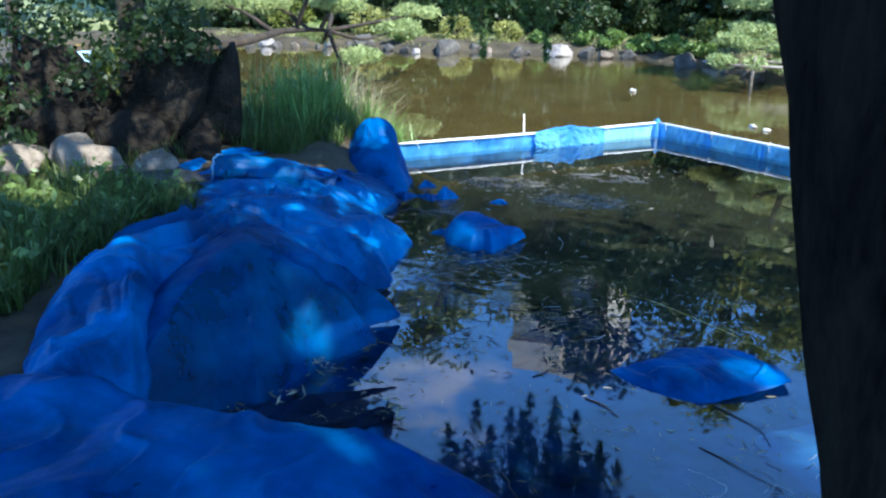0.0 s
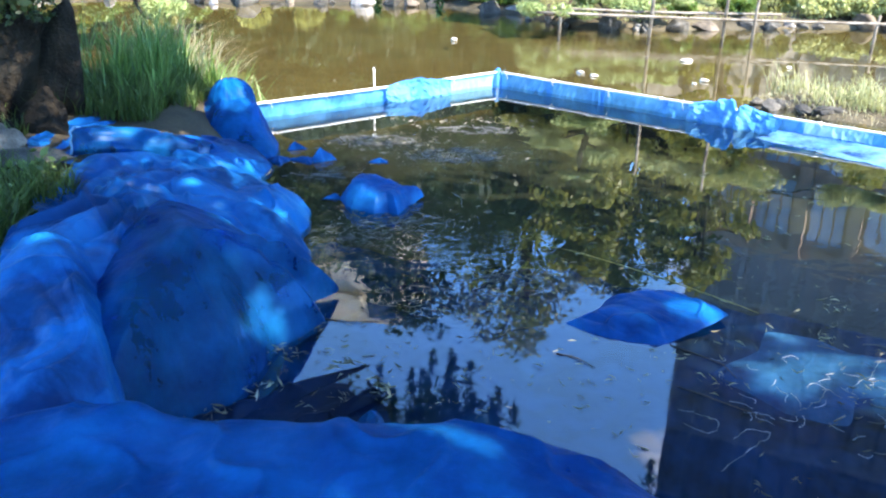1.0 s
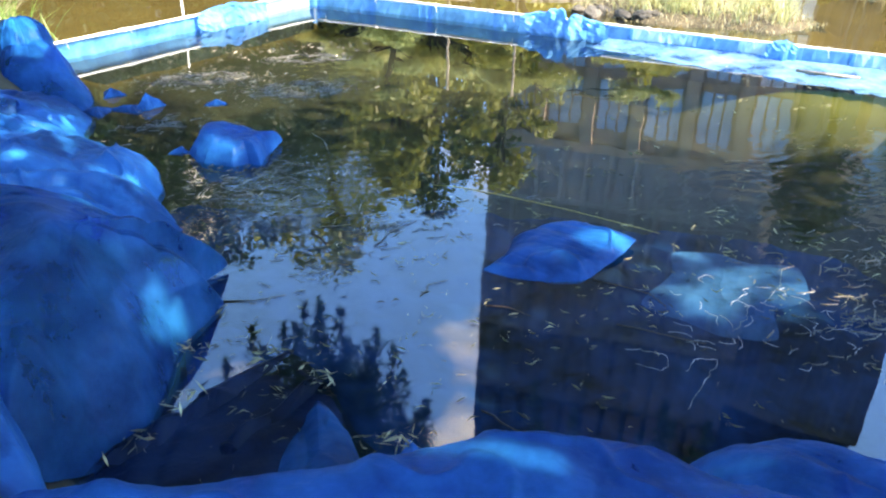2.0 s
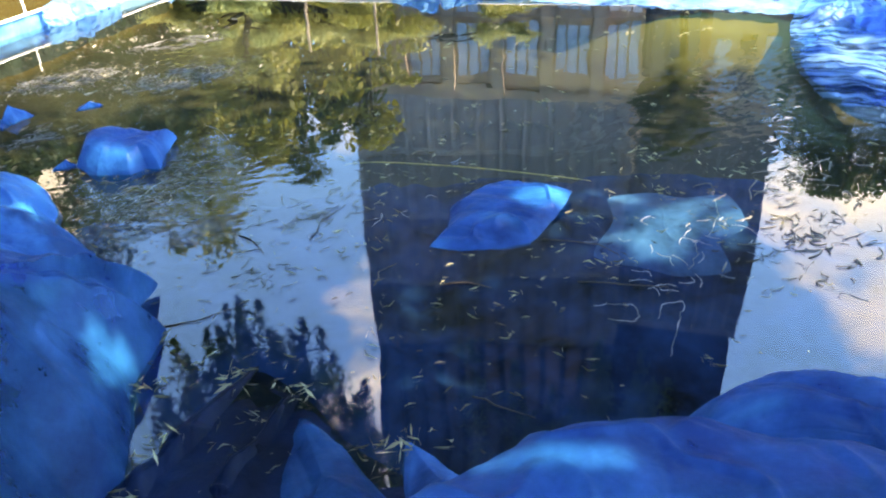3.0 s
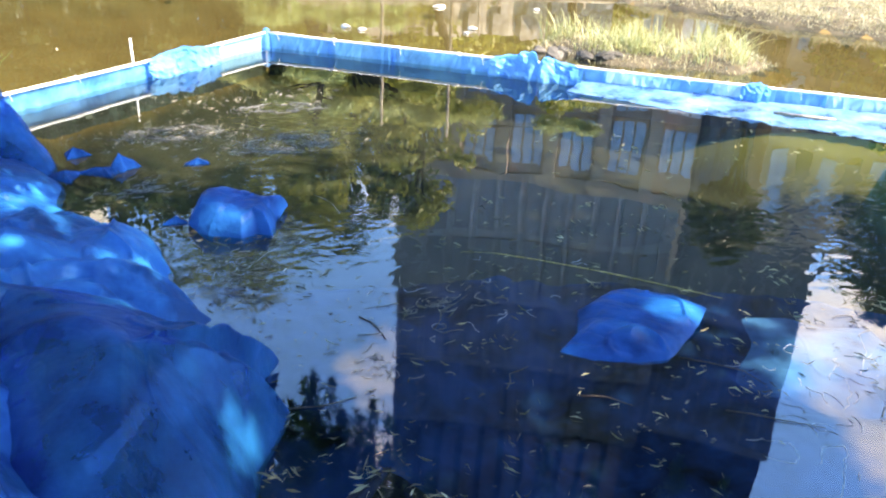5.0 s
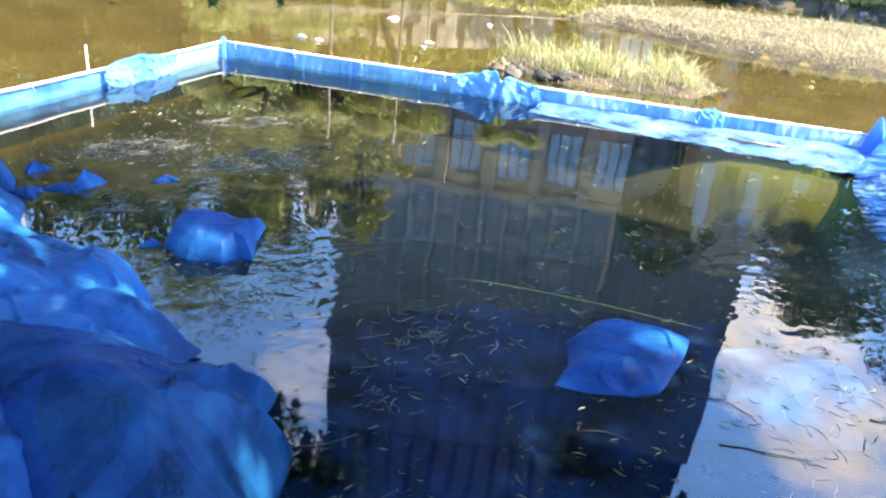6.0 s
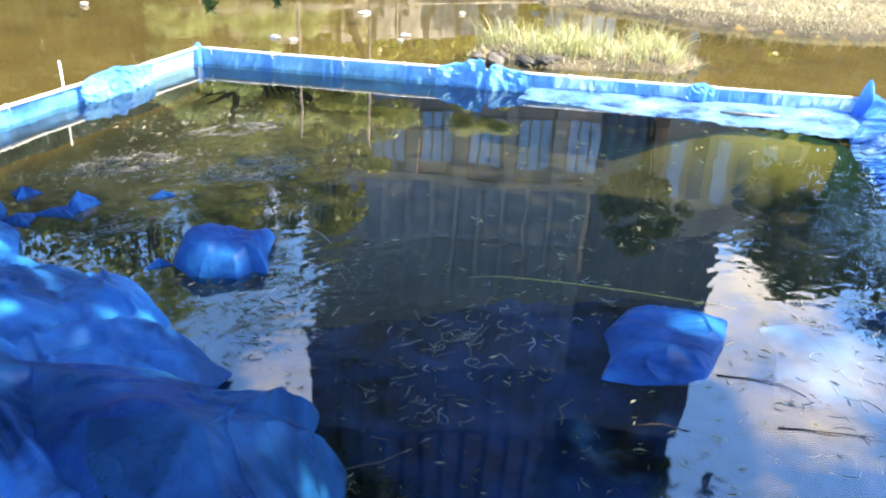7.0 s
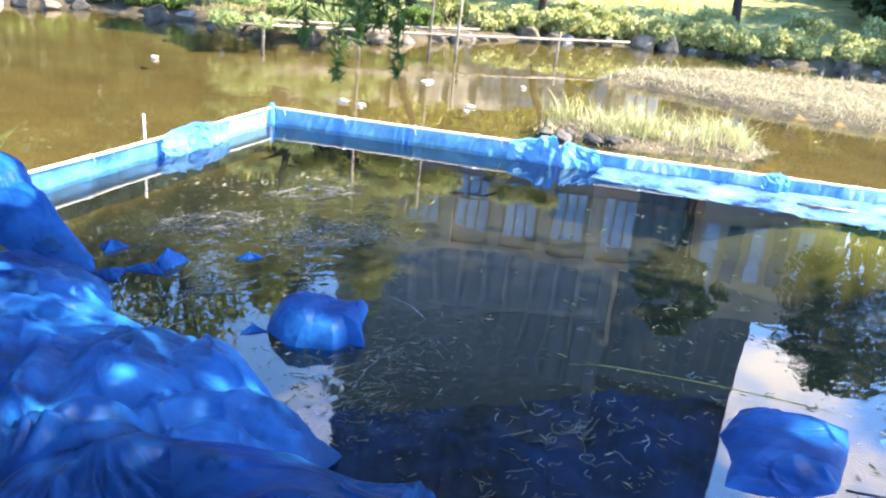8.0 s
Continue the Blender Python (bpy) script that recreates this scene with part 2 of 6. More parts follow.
FLOAT_FILM = sheeting("floating_film", (0.16, 0.43, 0.76), (0.32, 0.62, 0.9), 0.3, 0.3, clear=0.62, streak=(0.7, 0.7, 1))
FILM = sheeting("wet_blue_film", (0.0009, 0.0315, 0.124), (0.0054, 0.116, 0.319), 0.38, clear=0.36, gloss=0.11)
NEAR_FILM = sheeting("dull_blue_film", (0.0012, 0.0515, 0.216), (0.0048, 0.146, 0.453), 0.4, clear=0.36, gloss=0.09)
# near-black: serves the wet folds and the added sheet of dark reflection
FOLD_FILM = sheeting("near_black_film", (0.0006, 0.004, 0.014), (0.002, 0.016, 0.055), 0.4, 0.05, clear=0.08, gloss=0.1)
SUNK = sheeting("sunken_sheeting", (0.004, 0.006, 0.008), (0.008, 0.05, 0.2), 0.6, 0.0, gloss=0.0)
SUNLIT_SUNK = sheeting("sunlit_sunken_sheeting", (0.025, 0.14, 0.46), (0.085, 0.29, 0.72), 0.5, 0.1, clear=0.5)
PIPE = solid("white_pipe", (0.62, 0.64, 0.64), (0.82, 0.83, 0.82), 5.0, 50.0, 0.35, 0.05)
ROCK = solid("garden_rock", (0.022, 0.02, 0.017), (0.12, 0.11, 0.095), 3.5, 45.0, 0.9, 0.8, lift=0.04)
PALE_ROCK = solid("pale_rock", (0.13, 0.115, 0.1), (0.33, 0.3, 0.27), 4.0, 50.0, 0.9, 0.6, lift=0.03)
BROWN_ROCK = solid("brown_rock", (0.06, 0.046, 0.033), (0.22, 0.175, 0.13), 4.0, 50.0, 0.9, 0.7, lift=0.03)
EDGE_ROCK = solid("edging_rock", (0.1, 0.082, 0.064), (0.33, 0.275, 0.215), 4.0, 50.0, 0.9, 0.7, lift=0.03)
# garden rock again, with the left bank's shade put into a darker colour
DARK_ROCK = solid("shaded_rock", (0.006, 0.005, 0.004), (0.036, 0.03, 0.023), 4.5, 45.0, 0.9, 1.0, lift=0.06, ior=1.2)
WILLOW_BARK = solid("black_bark", (0.004, 0.003, 0.003), (0.02, 0.016, 0.013), 9.0, 70.0, 0.95, 1.0, (1, 1, 0.25), lift=0.04, ior=1.12)
# grass again, darker green to hold the near bank's shade in its colour
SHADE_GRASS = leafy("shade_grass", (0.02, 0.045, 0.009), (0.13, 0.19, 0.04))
BARK = solid("rough_bark", (0.012, 0.009, 0.007), (0.06, 0.045, 0.032), 9.0, 70.0, 0.95, 1.0, (1, 1, 0.25), lift=0.04)
WOOD = solid("weathered_wood", (0.12, 0.095, 0.07), (0.34, 0.29, 0.23), 6.0, 60.0, 0.85, 0.3, (1, 1, 1))
CONCRETE = solid("brown_concrete", (0.27, 0.19, 0.14), (0.4, 0.29, 0.22), 0.6, 9.0, 0.85, 0.2)
BEIGE = solid("beige_concrete", (0.48, 0.42, 0.34), (0.6, 0.53, 0.44), 0.3, 5.0, 0.85, 0.1)
# tower tiers coloured darker upwards in place of the mirrored facade's fading light
TOWER_DIM_TIERS = []
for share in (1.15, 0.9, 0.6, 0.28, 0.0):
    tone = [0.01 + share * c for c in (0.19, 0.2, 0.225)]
    TOWER_DIM_TIERS.append((solid("tower_panel", [0.75 * c for c in tone], [1.1 * c for c in tone], 0.5, 9.0, 0.7, 0.1, ior=1.25),
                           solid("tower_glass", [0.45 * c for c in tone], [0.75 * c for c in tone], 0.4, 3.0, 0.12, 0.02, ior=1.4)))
MIDGLASS = solid("mid_window_glass", (0.03, 0.04, 0.06), (0.06, 0.075, 0.1), 0.4, 3.0, 0.08, 0.02, ior=1.5)
DARKWALL = solid("dark_panel", (0.006, 0.007, 0.01), (0.016, 0.018, 0.022), 0.5, 9.0, 0.8, 0.1, ior=1.2)
LEAF_TREE = leafy("broad_leaves", (0.06, 0.085, 0.012), (0.22, 0.25, 0.04))
LEAF_HEDGE = leafy("hedge_leaves", (0.09, 0.11, 0.014), (0.3, 0.3, 0.055))
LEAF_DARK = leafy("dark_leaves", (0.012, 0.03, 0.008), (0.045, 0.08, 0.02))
LEAF_PINE = leafy("pine_needles", (0.12, 0.17, 0.045), (0.38, 0.44, 0.17), 0.6, 0.2)
LEAF_SHRUB = leafy("clipped_leaves", (0.16, 0.18, 0.035), (0.46, 0.46, 0.15), 0.6, 0.45)
LEAF_LUSH = leafy("lush_leaves", (0.17, 0.2, 0.05), (0.54, 0.56, 0.26), 0.55, 0.4)
LEAF_LOW = leafy("low_cover_leaves", (0.05, 0.1, 0.015), (0.2, 0.3, 0.07), 0.5, 0.35)
LEAF_WEED = leafy("weed_leaves", (0.03, 0.065, 0.012), (0.24, 0.33, 0.09), 0.45, 0.35)
LEAF_WILLOW = leafy("willow_leaves", (0.03, 0.065, 0.012), (0.12, 0.19, 0.045))
GRASS = leafy("grass_blades", (0.13, 0.15, 0.04), (0.4, 0.41, 0.16))
IRIS = leafy("iris_blades", (0.05, 0.13, 0.025), (0.27, 0.4, 0.11), 0.4)
REED = leafy("pale_reed_blades", (0.16, 0.19, 0.05), (0.5, 0.49, 0.26))
BLEACHED = leafy("bleached_grass", (0.2, 0.18, 0.085), (0.47, 0.42, 0.27), 0.7, 0.2)
DEAD_LEAF = leafy("fallen_leaves", (0.03, 0.024, 0.012), (0.55, 0.5, 0.28), 0.6, 0.15)
TWIG = solid("wet_twig", (0.015, 0.011, 0.008), (0.07, 0.055, 0.04), 8.0, 90.0, 0.6, 0.3)
MAT_STALK = leafy("grey_stalks", (0.02, 0.021, 0.02), (0.15, 0.15, 0.14), 0.4, 0.05)
CREASE = solid("pale_wet_crease", (0.14, 0.17, 0.22), (0.36, 0.41, 0.48), 14.0, 80.0, 0.3, 0.2)
WET_RIDGE = solid("wet_net_ridge", (0.1, 0.12, 0.16), (0.27, 0.3, 0.35), 14.0, 80.0, 0.3, 0.2)
BLIND = solid("pale_blind", (0.45, 0.46, 0.5), (0.6, 0.61, 0.64), 2.0, 9.0, 0.6, 0.05)
LITTER = leafy("rotting_leaves", (0.03, 0.03, 0.018), (0.2, 0.19, 0.13), 0.25, 0.0)
# hall panes: the sky they mirror is put into a pale base colour
PANE = solid("sky_toned_glass", (0.2, 0.27, 0.36), (0.32, 0.4, 0.5), 0.8, 3.0, 0.15, 0.02, ior=1.6)
STRING = solid("yellow_cord", (0.45, 0.34, 0.08), (0.6, 0.48, 0.16), 20.0, 90.0, 0.7, 0.2)
WET_STALK = leafy("wet_stalks", (0.015, 0.014, 0.01), (0.16, 0.15, 0.12), 0.35, 0.05)
STRAW = leafy("bleached_straw", (0.03, 0.027, 0.018), (0.36, 0.33, 0.27), 0.6, 0.1)
WHITE = solid("white_foam", (0.4, 0.37, 0.32), (0.62, 0.58, 0.5), 8.0, 60.0, 0.8, 0.3)


# ---- builders ----


def mesh_from(name, verts, faces, mat, smooth=True):
    me = bpy.data.meshes.new(name)
    me.from_pydata([tuple(v) for v in verts], [], [tuple(f) for f in faces])
    if smooth:
        me.polygons.foreach_set("use_smooth", [True] * len(me.polygons))
    me.materials.append(mat)
    me.update()
    return me


def mesh_tris(name, verts, faces, mat, smooth=False):
    """Fast route for large arrays: faces is an (n, k) array of one polygon size."""
    me = bpy.data.meshes.new(name)
    v = np.asarray(verts, dtype=np.float32)
    f = np.asarray(faces, dtype=np.int32)
    me.vertices.add(len(v))
    me.vertices.foreach_set("co", v.ravel())
    me.loops.add(f.size)
    me.loops.foreach_set("vertex_index", f.ravel())
    me.polygons.add(len(f))
    me.polygons.foreach_set("loop_start", np.arange(len(f), dtype=np.int32) * f.shape[1])
    me.polygons.foreach_set("use_smooth", np.full(len(f), smooth))
    me.materials.append(mat)
    me.update(calc_edges=True)
    me.validate()
    return me


def thing(name, label, category, group="", kind="", mesh=None):
    return tagged(new(name, mesh), label, category, group, kind)


def piece(name, me, parent, label=""):
    ob = new(name, me)
    ob.parent = parent
    return tagged(ob, label)


def part(name, bm, mat, parent, label=""):
    me = bpy.data.meshes.new(name)
    bm.to_mesh(me)
    bm.free()
    me.materials.append(mat)
    return piece(name, me, parent, label)


def n3(x, y, z):
    return noise.noise(Vector((x, y, z)))


def tube(points, radii, sides=8, seed=0.0, rough=0.0):
    """Vertices and faces of a tapered tube along the points."""
    pts = [Vector(p) for p in points]
    verts, faces = [], []
    for i, p in enumerate(pts):
        d = (pts[min(i + 1, len(pts) - 1)] - pts[max(i - 1, 0)]).normalized()
        side = d.cross(Vector((0.31, 0.17, 0.93)))
        if side.length < 0.05:
            side = d.cross(Vector((1, 0, 0)))
        side.normalize()
        up = d.cross(side)
        for k in range(sides):
            a = 2 * math.pi * k / sides
            r = radii[i] * (1 + rough * n3(p.x * 3 + seed + math.cos(a) * 2, p.y * 3 + math.sin(a) * 2, p.z * 2.5))
            verts.append(p + (side * math.cos(a) + up * math.sin(a)) * r)
    for i in range(len(pts) - 1):
        for k in range(sides):
            a, b = i * sides + k, i * sides + (k + 1) % sides
            faces.append((a, b, b + sides, a + sides))
    verts.append(pts[0])
    verts.append(pts[-1])
    c0, c1 = len(verts) - 2, len(verts) - 1
    for k in range(sides):
        faces.append(((k + 1) % sides, k, c0))
        faces.append(((len(pts) - 1) * sides + k, (len(pts) - 1) * sides + (k + 1) % sides, c1))
    return verts, faces


def curve_points(pts, n):
    """n points along a smooth line through the given ones."""
    p = np.array(pts, float)
    t = np.linspace(0, len(p) - 1, n)
    out = []
    for u in t:
        i = min(int(u), len(p) - 2)
        f = u - i
        p0, p1, p2, p3 = p[max(i - 1, 0)], p[i], p[i + 1], p[min(i + 2, len(p) - 1)]
        out.append(0.5 * (2 * p1 + (p2 - p0) * f + (2 * p0 - 5 * p1 + 4 * p2 - p3) * f * f + (3 * p1 - p0 - 3 * p2 + p3) * f ** 3))
    return [tuple(q) for q in out]


def join(parts):
    verts, faces = [], []
    for v, f in parts:
        o = len(verts)
        verts += list(v)
        faces += [tuple(i + o for i in q) for q in f]
    return verts, faces


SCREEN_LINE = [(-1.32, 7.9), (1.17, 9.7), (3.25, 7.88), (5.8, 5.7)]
# spots picked to be sunlit through gaps cut in the crowns: x, y, z, reach
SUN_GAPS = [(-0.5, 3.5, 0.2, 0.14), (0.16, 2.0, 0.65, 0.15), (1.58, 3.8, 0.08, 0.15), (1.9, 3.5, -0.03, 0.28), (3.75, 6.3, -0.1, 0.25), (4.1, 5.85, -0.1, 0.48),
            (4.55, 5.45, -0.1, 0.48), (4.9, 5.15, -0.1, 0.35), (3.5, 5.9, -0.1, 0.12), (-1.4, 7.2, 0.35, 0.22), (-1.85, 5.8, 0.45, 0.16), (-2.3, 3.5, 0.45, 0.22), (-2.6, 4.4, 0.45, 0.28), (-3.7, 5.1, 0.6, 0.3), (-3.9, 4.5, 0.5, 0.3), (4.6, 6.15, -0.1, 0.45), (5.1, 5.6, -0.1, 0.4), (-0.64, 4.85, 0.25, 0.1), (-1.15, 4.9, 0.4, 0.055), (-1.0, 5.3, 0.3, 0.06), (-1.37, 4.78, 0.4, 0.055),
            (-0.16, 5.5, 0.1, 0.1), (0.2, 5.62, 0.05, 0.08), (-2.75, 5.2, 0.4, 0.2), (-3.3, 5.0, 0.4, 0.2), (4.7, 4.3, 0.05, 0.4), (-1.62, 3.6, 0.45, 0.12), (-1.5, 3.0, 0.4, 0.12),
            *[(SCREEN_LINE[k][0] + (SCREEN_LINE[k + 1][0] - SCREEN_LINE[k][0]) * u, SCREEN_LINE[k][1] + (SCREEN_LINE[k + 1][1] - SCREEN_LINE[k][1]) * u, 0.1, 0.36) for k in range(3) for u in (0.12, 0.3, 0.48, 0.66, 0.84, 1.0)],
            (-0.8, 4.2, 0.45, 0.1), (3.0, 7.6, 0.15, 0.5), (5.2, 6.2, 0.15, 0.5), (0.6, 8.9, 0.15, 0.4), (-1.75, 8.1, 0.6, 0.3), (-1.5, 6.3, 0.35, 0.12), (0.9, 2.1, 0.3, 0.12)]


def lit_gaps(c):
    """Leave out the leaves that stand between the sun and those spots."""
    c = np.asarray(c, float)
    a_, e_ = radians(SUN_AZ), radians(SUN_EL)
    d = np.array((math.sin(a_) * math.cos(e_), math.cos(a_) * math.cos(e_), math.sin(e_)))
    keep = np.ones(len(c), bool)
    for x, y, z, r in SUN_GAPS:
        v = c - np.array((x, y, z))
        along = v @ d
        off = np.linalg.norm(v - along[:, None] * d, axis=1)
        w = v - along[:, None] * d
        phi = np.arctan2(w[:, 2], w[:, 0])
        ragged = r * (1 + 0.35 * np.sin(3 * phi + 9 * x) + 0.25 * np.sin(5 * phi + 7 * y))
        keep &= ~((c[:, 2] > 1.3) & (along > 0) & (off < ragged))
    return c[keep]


def leaves(centres, size, seed, long=2.0, droop=0.0, flat=0.0):
    """Pointed leaves at the centres (n x 3): a diamond of two triangles each, turned at random."""
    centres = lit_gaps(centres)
    g = np.random.default_rng(seed)
    c = np.asarray(centres, float)
    n = len(c)
    d = g.normal(size=(n, 3))
    d[:, 2] = d[:, 2] * (1 - flat) - droop
    d /= np.linalg.norm(d, axis=1)[:, None]
    o = g.normal(size=(n, 3))
    o[:, 2] *= (1 - flat)
    s = np.cross(d, o)
    s /= np.linalg.norm(s, axis=1)[:, None] + 1e-9
    L = size * (0.45 + 1.0 * g.uniform(0, 1, n) ** 1.6)[:, None]
    W = L / long
    v = np.stack([c - d * L * 0.5, c + s * W * 0.5, c + d * L * 0.5, c - s * W * 0.5], 1).reshape(-1, 3)
    f = np.arange(4 * n).reshape(n, 4)
    return v, f


def blob(centre, radii, n, g, shell=0.5):
    """n points scattered in the outer part of an ellipsoid."""
    d = g.normal(size=(n, 3))
    d /= np.linalg.norm(d, axis=1)[:, None]
    r = g.uniform(shell, 1.0, n) ** 0.6
    return np.array(centre) + d * r[:, None] * np.array(radii)


def blades(bases, heights, widths, seed, bend=0.35, segs=3):
    """Grass blades: bent tapering strips that end in a point, as quads."""
    g = np.random.default_rng(seed)
    b = np.asarray(bases, float)
    n = len(b)
    a = g.uniform(0, 2 * math.pi, n)
    lean = g.uniform(0.1, 1.0, n) * bend
    across = np.stack([np.cos(a), np.sin(a), np.zeros(n)], 1)
    a2 = a + math.pi / 2 + g.uniform(-0.6, 0.6, n)
    way = np.stack([np.cos(a2), np.sin(a2), np.zeros(n)], 1)
    rows = []
    for i in range(segs + 1):
        u = i / segs
        p = b + way * (lean * heights * u ** 2)[:, None]
        p[:, 2] += heights * (u - 0.35 * lean * u ** 2)
        w = widths * (1 - u ** 1.6) * 0.5 + 0.0006
        rows += [p - across * w[:, None], p + across * w[:, None]]
    v = np.stack(rows, 1).reshape(-1, 3)
    k = 2 * (segs + 1)
    f = np.concatenate([np.stack([np.arange(n) * k + 2 * i, np.arange(n) * k + 2 * i + 1, np.arange(n) * k + 2 * i + 3, np.arange(n) * k + 2 * i + 2], 1) for i in range(segs)])
    return v, f


def stone(name, label, centre, size, seed, mat, parent=None, group="", flat=1.0, cut=0.35):
    """A weathered boulder: a faceted, noise-worn lump."""
    bm = bmesh.new()
    bmesh.ops.create_icosphere(bm, subdivisions=4, radius=1.0)
    s = seed * 7.31
    g = random.Random(seed)
    planes = [(Vector((g.gauss(0, 1), g.gauss(0, 1), g.gauss(0, 0.8))).normalized(), g.uniform(0.5, 0.85)) for _ in range(14)]
    for v in bm.verts:
        p = v.co.copy()
        for nrm, lim in planes:
            d = p.dot(nrm)
            if d > lim:
                p -= nrm * (d - lim) * 0.95
        p *= 1 + cut * 0.35 * n3(p.x * 1.3 + s, p.y * 1.3, p.z * 1.3) + 0.10 * n3(p.x * 3.5 + s, p.y * 3.5, p.z * 3.5) - 0.05 * abs(n3(p.x * 6, p.y * 6 + s, p.z * 6)) + 0.03 * n3(p.x * 11, p.y * 11 + s, p.z * 11)
        v.co = (p.x * size[0], p.y * size[1], p.z * size[2] * flat)
    for f in bm.faces:
        f.smooth = True
    me = bpy.data.meshes.new(name)
    bm.to_mesh(me)
    bm.free()
    me.materials.append(mat)
    ob = thing(name, label, "rock", group, "", me)
    ob.location = centre
    ob.rotation_euler = (0, 0, g.uniform(0, 6.28))
    return ob


def smooth_loop(values, n):
    """Periodic smooth interpolation of values at even angles to n samples."""
    v = np.array(values, float)
    m = len(v)
    t = np.arange(n) * m / n
    i = t.astype(int)
    f = t - i
    p0, p1, p2, p3 = v[(i - 1) % m], v[i % m], v[(i + 1) % m], v[(i + 2) % m]
    return 0.5 * (2 * p1 + (p2 - p0) * f + (2 * p0 - 5 * p1 + 4 * p2 - p3) * f * f + (3 * p1 - p0 - 3 * p2 + p3) * f ** 3)


def drape_mesh(name, centre, outline, top, rim, seed, knot=None, steep=2.4, fold=0.05, count=3.0, crumple=0.035, crease=0.012, lumps=(), lobes=(), rings=60, spokes=240, mat=None, facet=0.05, corner=0.0):
    """Sheeting laid over something: from a top at the centre down to a closed outline of given points and heights, with irregular
    folds that run out from the knot, soft billows and pinched creases."""
    ox = smooth_loop([p[0] for p in outline], spokes)
    oy = smooth_loop([p[1] for p in outline], spokes)
    oz = smooth_loop(rim if len(rim) == len(outline) else [rim[0]] * len(outline), spokes)
    if corner:
        turn = np.arange(spokes) * len(outline) / spokes
        ox = ox * (1 - corner) + corner * np.interp(turn, range(len(outline) + 1), [p[0] for p in outline] + [outline[0][0]])
        oy = oy * (1 - corner) + corner * np.interp(turn, range(len(outline) + 1), [p[1] for p in outline] + [outline[0][1]])
    kx, ky = knot or centre
    s = seed * 3.7
    verts, faces = [], []
    for i in range(rings + 1):
        d = (i / rings) ** 0.9
        for k in range(spokes):
            ex, ey = ox[k] - centre[0], oy[k] - centre[1]
            flut = 1 + d * d * (0.035 * n3(ex * 4 + s, ey * 4, 1.0) + 0.015 * n3(ex * 13, ey * 13 + s, 2.0))
            x, y = centre[0] + ex * d * flut, centre[1] + ey * d * flut
            prof = max(0.0, 1 - d ** steep) ** 0.8
            z = oz[k] + (top - oz[k]) * prof
            for lx, ly, lr, lh in lumps:
                z += lh * math.exp(-((x - lx) ** 2 + (y - ly) ** 2) / lr ** 2) * (1 - d ** 4)
            for lx, ly, rx, ry, lt, lb in lobes:
                e2 = ((x - lx) / rx) ** 2 + ((y - ly) / ry) ** 2
                if e2 < 1:
                    z = max(z, oz[k] + (lb + (lt - lb) * (1 - e2) ** 0.55 - oz[k]) * (1 - d ** 6))
            dx, dy = x - kx, y - ky
            rho = math.hypot(dx, dy) + 1e-4
            th = 0.5 * n3(x * 1.6 + s, y * 1.6, 5.0)
            cx, cy = (dx * math.cos(th) - dy * math.sin(th)) / rho, (dx * math.sin(th) + dy * math.cos(th)) / rho
            f1 = abs(n3(cx * count + s, cy * count, rho * 0.5))
            f2 = abs(n3(cx * count * 2.3, cy * count * 2.3 + s, rho * 0.8 + 3))
            live = min(1.0, rho * 3.0) * min(1.0, 0.2 + (1 - d) * 3.0)
            z += fold * live * (2.3 * f1 + 0.45 * f2 - 0.65)
            q = min(1.0, 0.25 + (1 - d) * 3.0)
            z += crumple * q * (n3(x * 2.3 + s, y * 2.3, 0.3) + 0.4 * n3(x * 6 + s, y * 6, z * 3))
            c1 = n3(x * 2.6 + 0.6 * n3(x * 5, y * 5, s), y * 2.6 + s, 7.0)
            z += crease * q * max(0.0, 1 - abs(c1) / 0.10)
            # flat facets between sharp ridges: long ones that run out from the knot, and small ones
            w1 = 0.25 * n3(x * 2, y * 2, s)
            g1 = noise.voronoi((cx * count * 0.9 + s, cy * count * 0.9 + w1, rho * 0.8))[0][0]
            g2 = noise.voronoi((x * 3.3 + s + w1, y * 3.3, z * 3.3))[0][0]
            g3 = noise.voronoi((x * 9.0 + w1, y * 9.0 + s, z * 9.0))[0]
            z += facet * q * (0.75 * live * (g1 - 0.4) + 0.34 * (g2 - 0.4) + 0.12 * min(0.5, g3[1] - g3[0]))
            # narrow tucks that run out from the knot
            tuck = n3(cx * count * 1.7 + s, cy * count * 1.7, rho * 0.35 + 11)
            z -= 0.3 * crease * live * max(0.0, 1 - abs(tuck) / 0.05)
            verts.append((x, y, z))
    for i in range(rings):
        for k in range(spokes):
            k2 = (k + 1) % spokes
            faces.append((i * spokes + k, (i + 1) * spokes + k, (i + 1) * spokes + k2, i * spokes + k2))
    return mesh_from(name, verts, faces, mat or TARP)


def drape(name, label, *args, group="sheeted mounds", **kw):
    return thing(name, label, "tarpaulin", group, "", drape_mesh(name, *args, **kw))


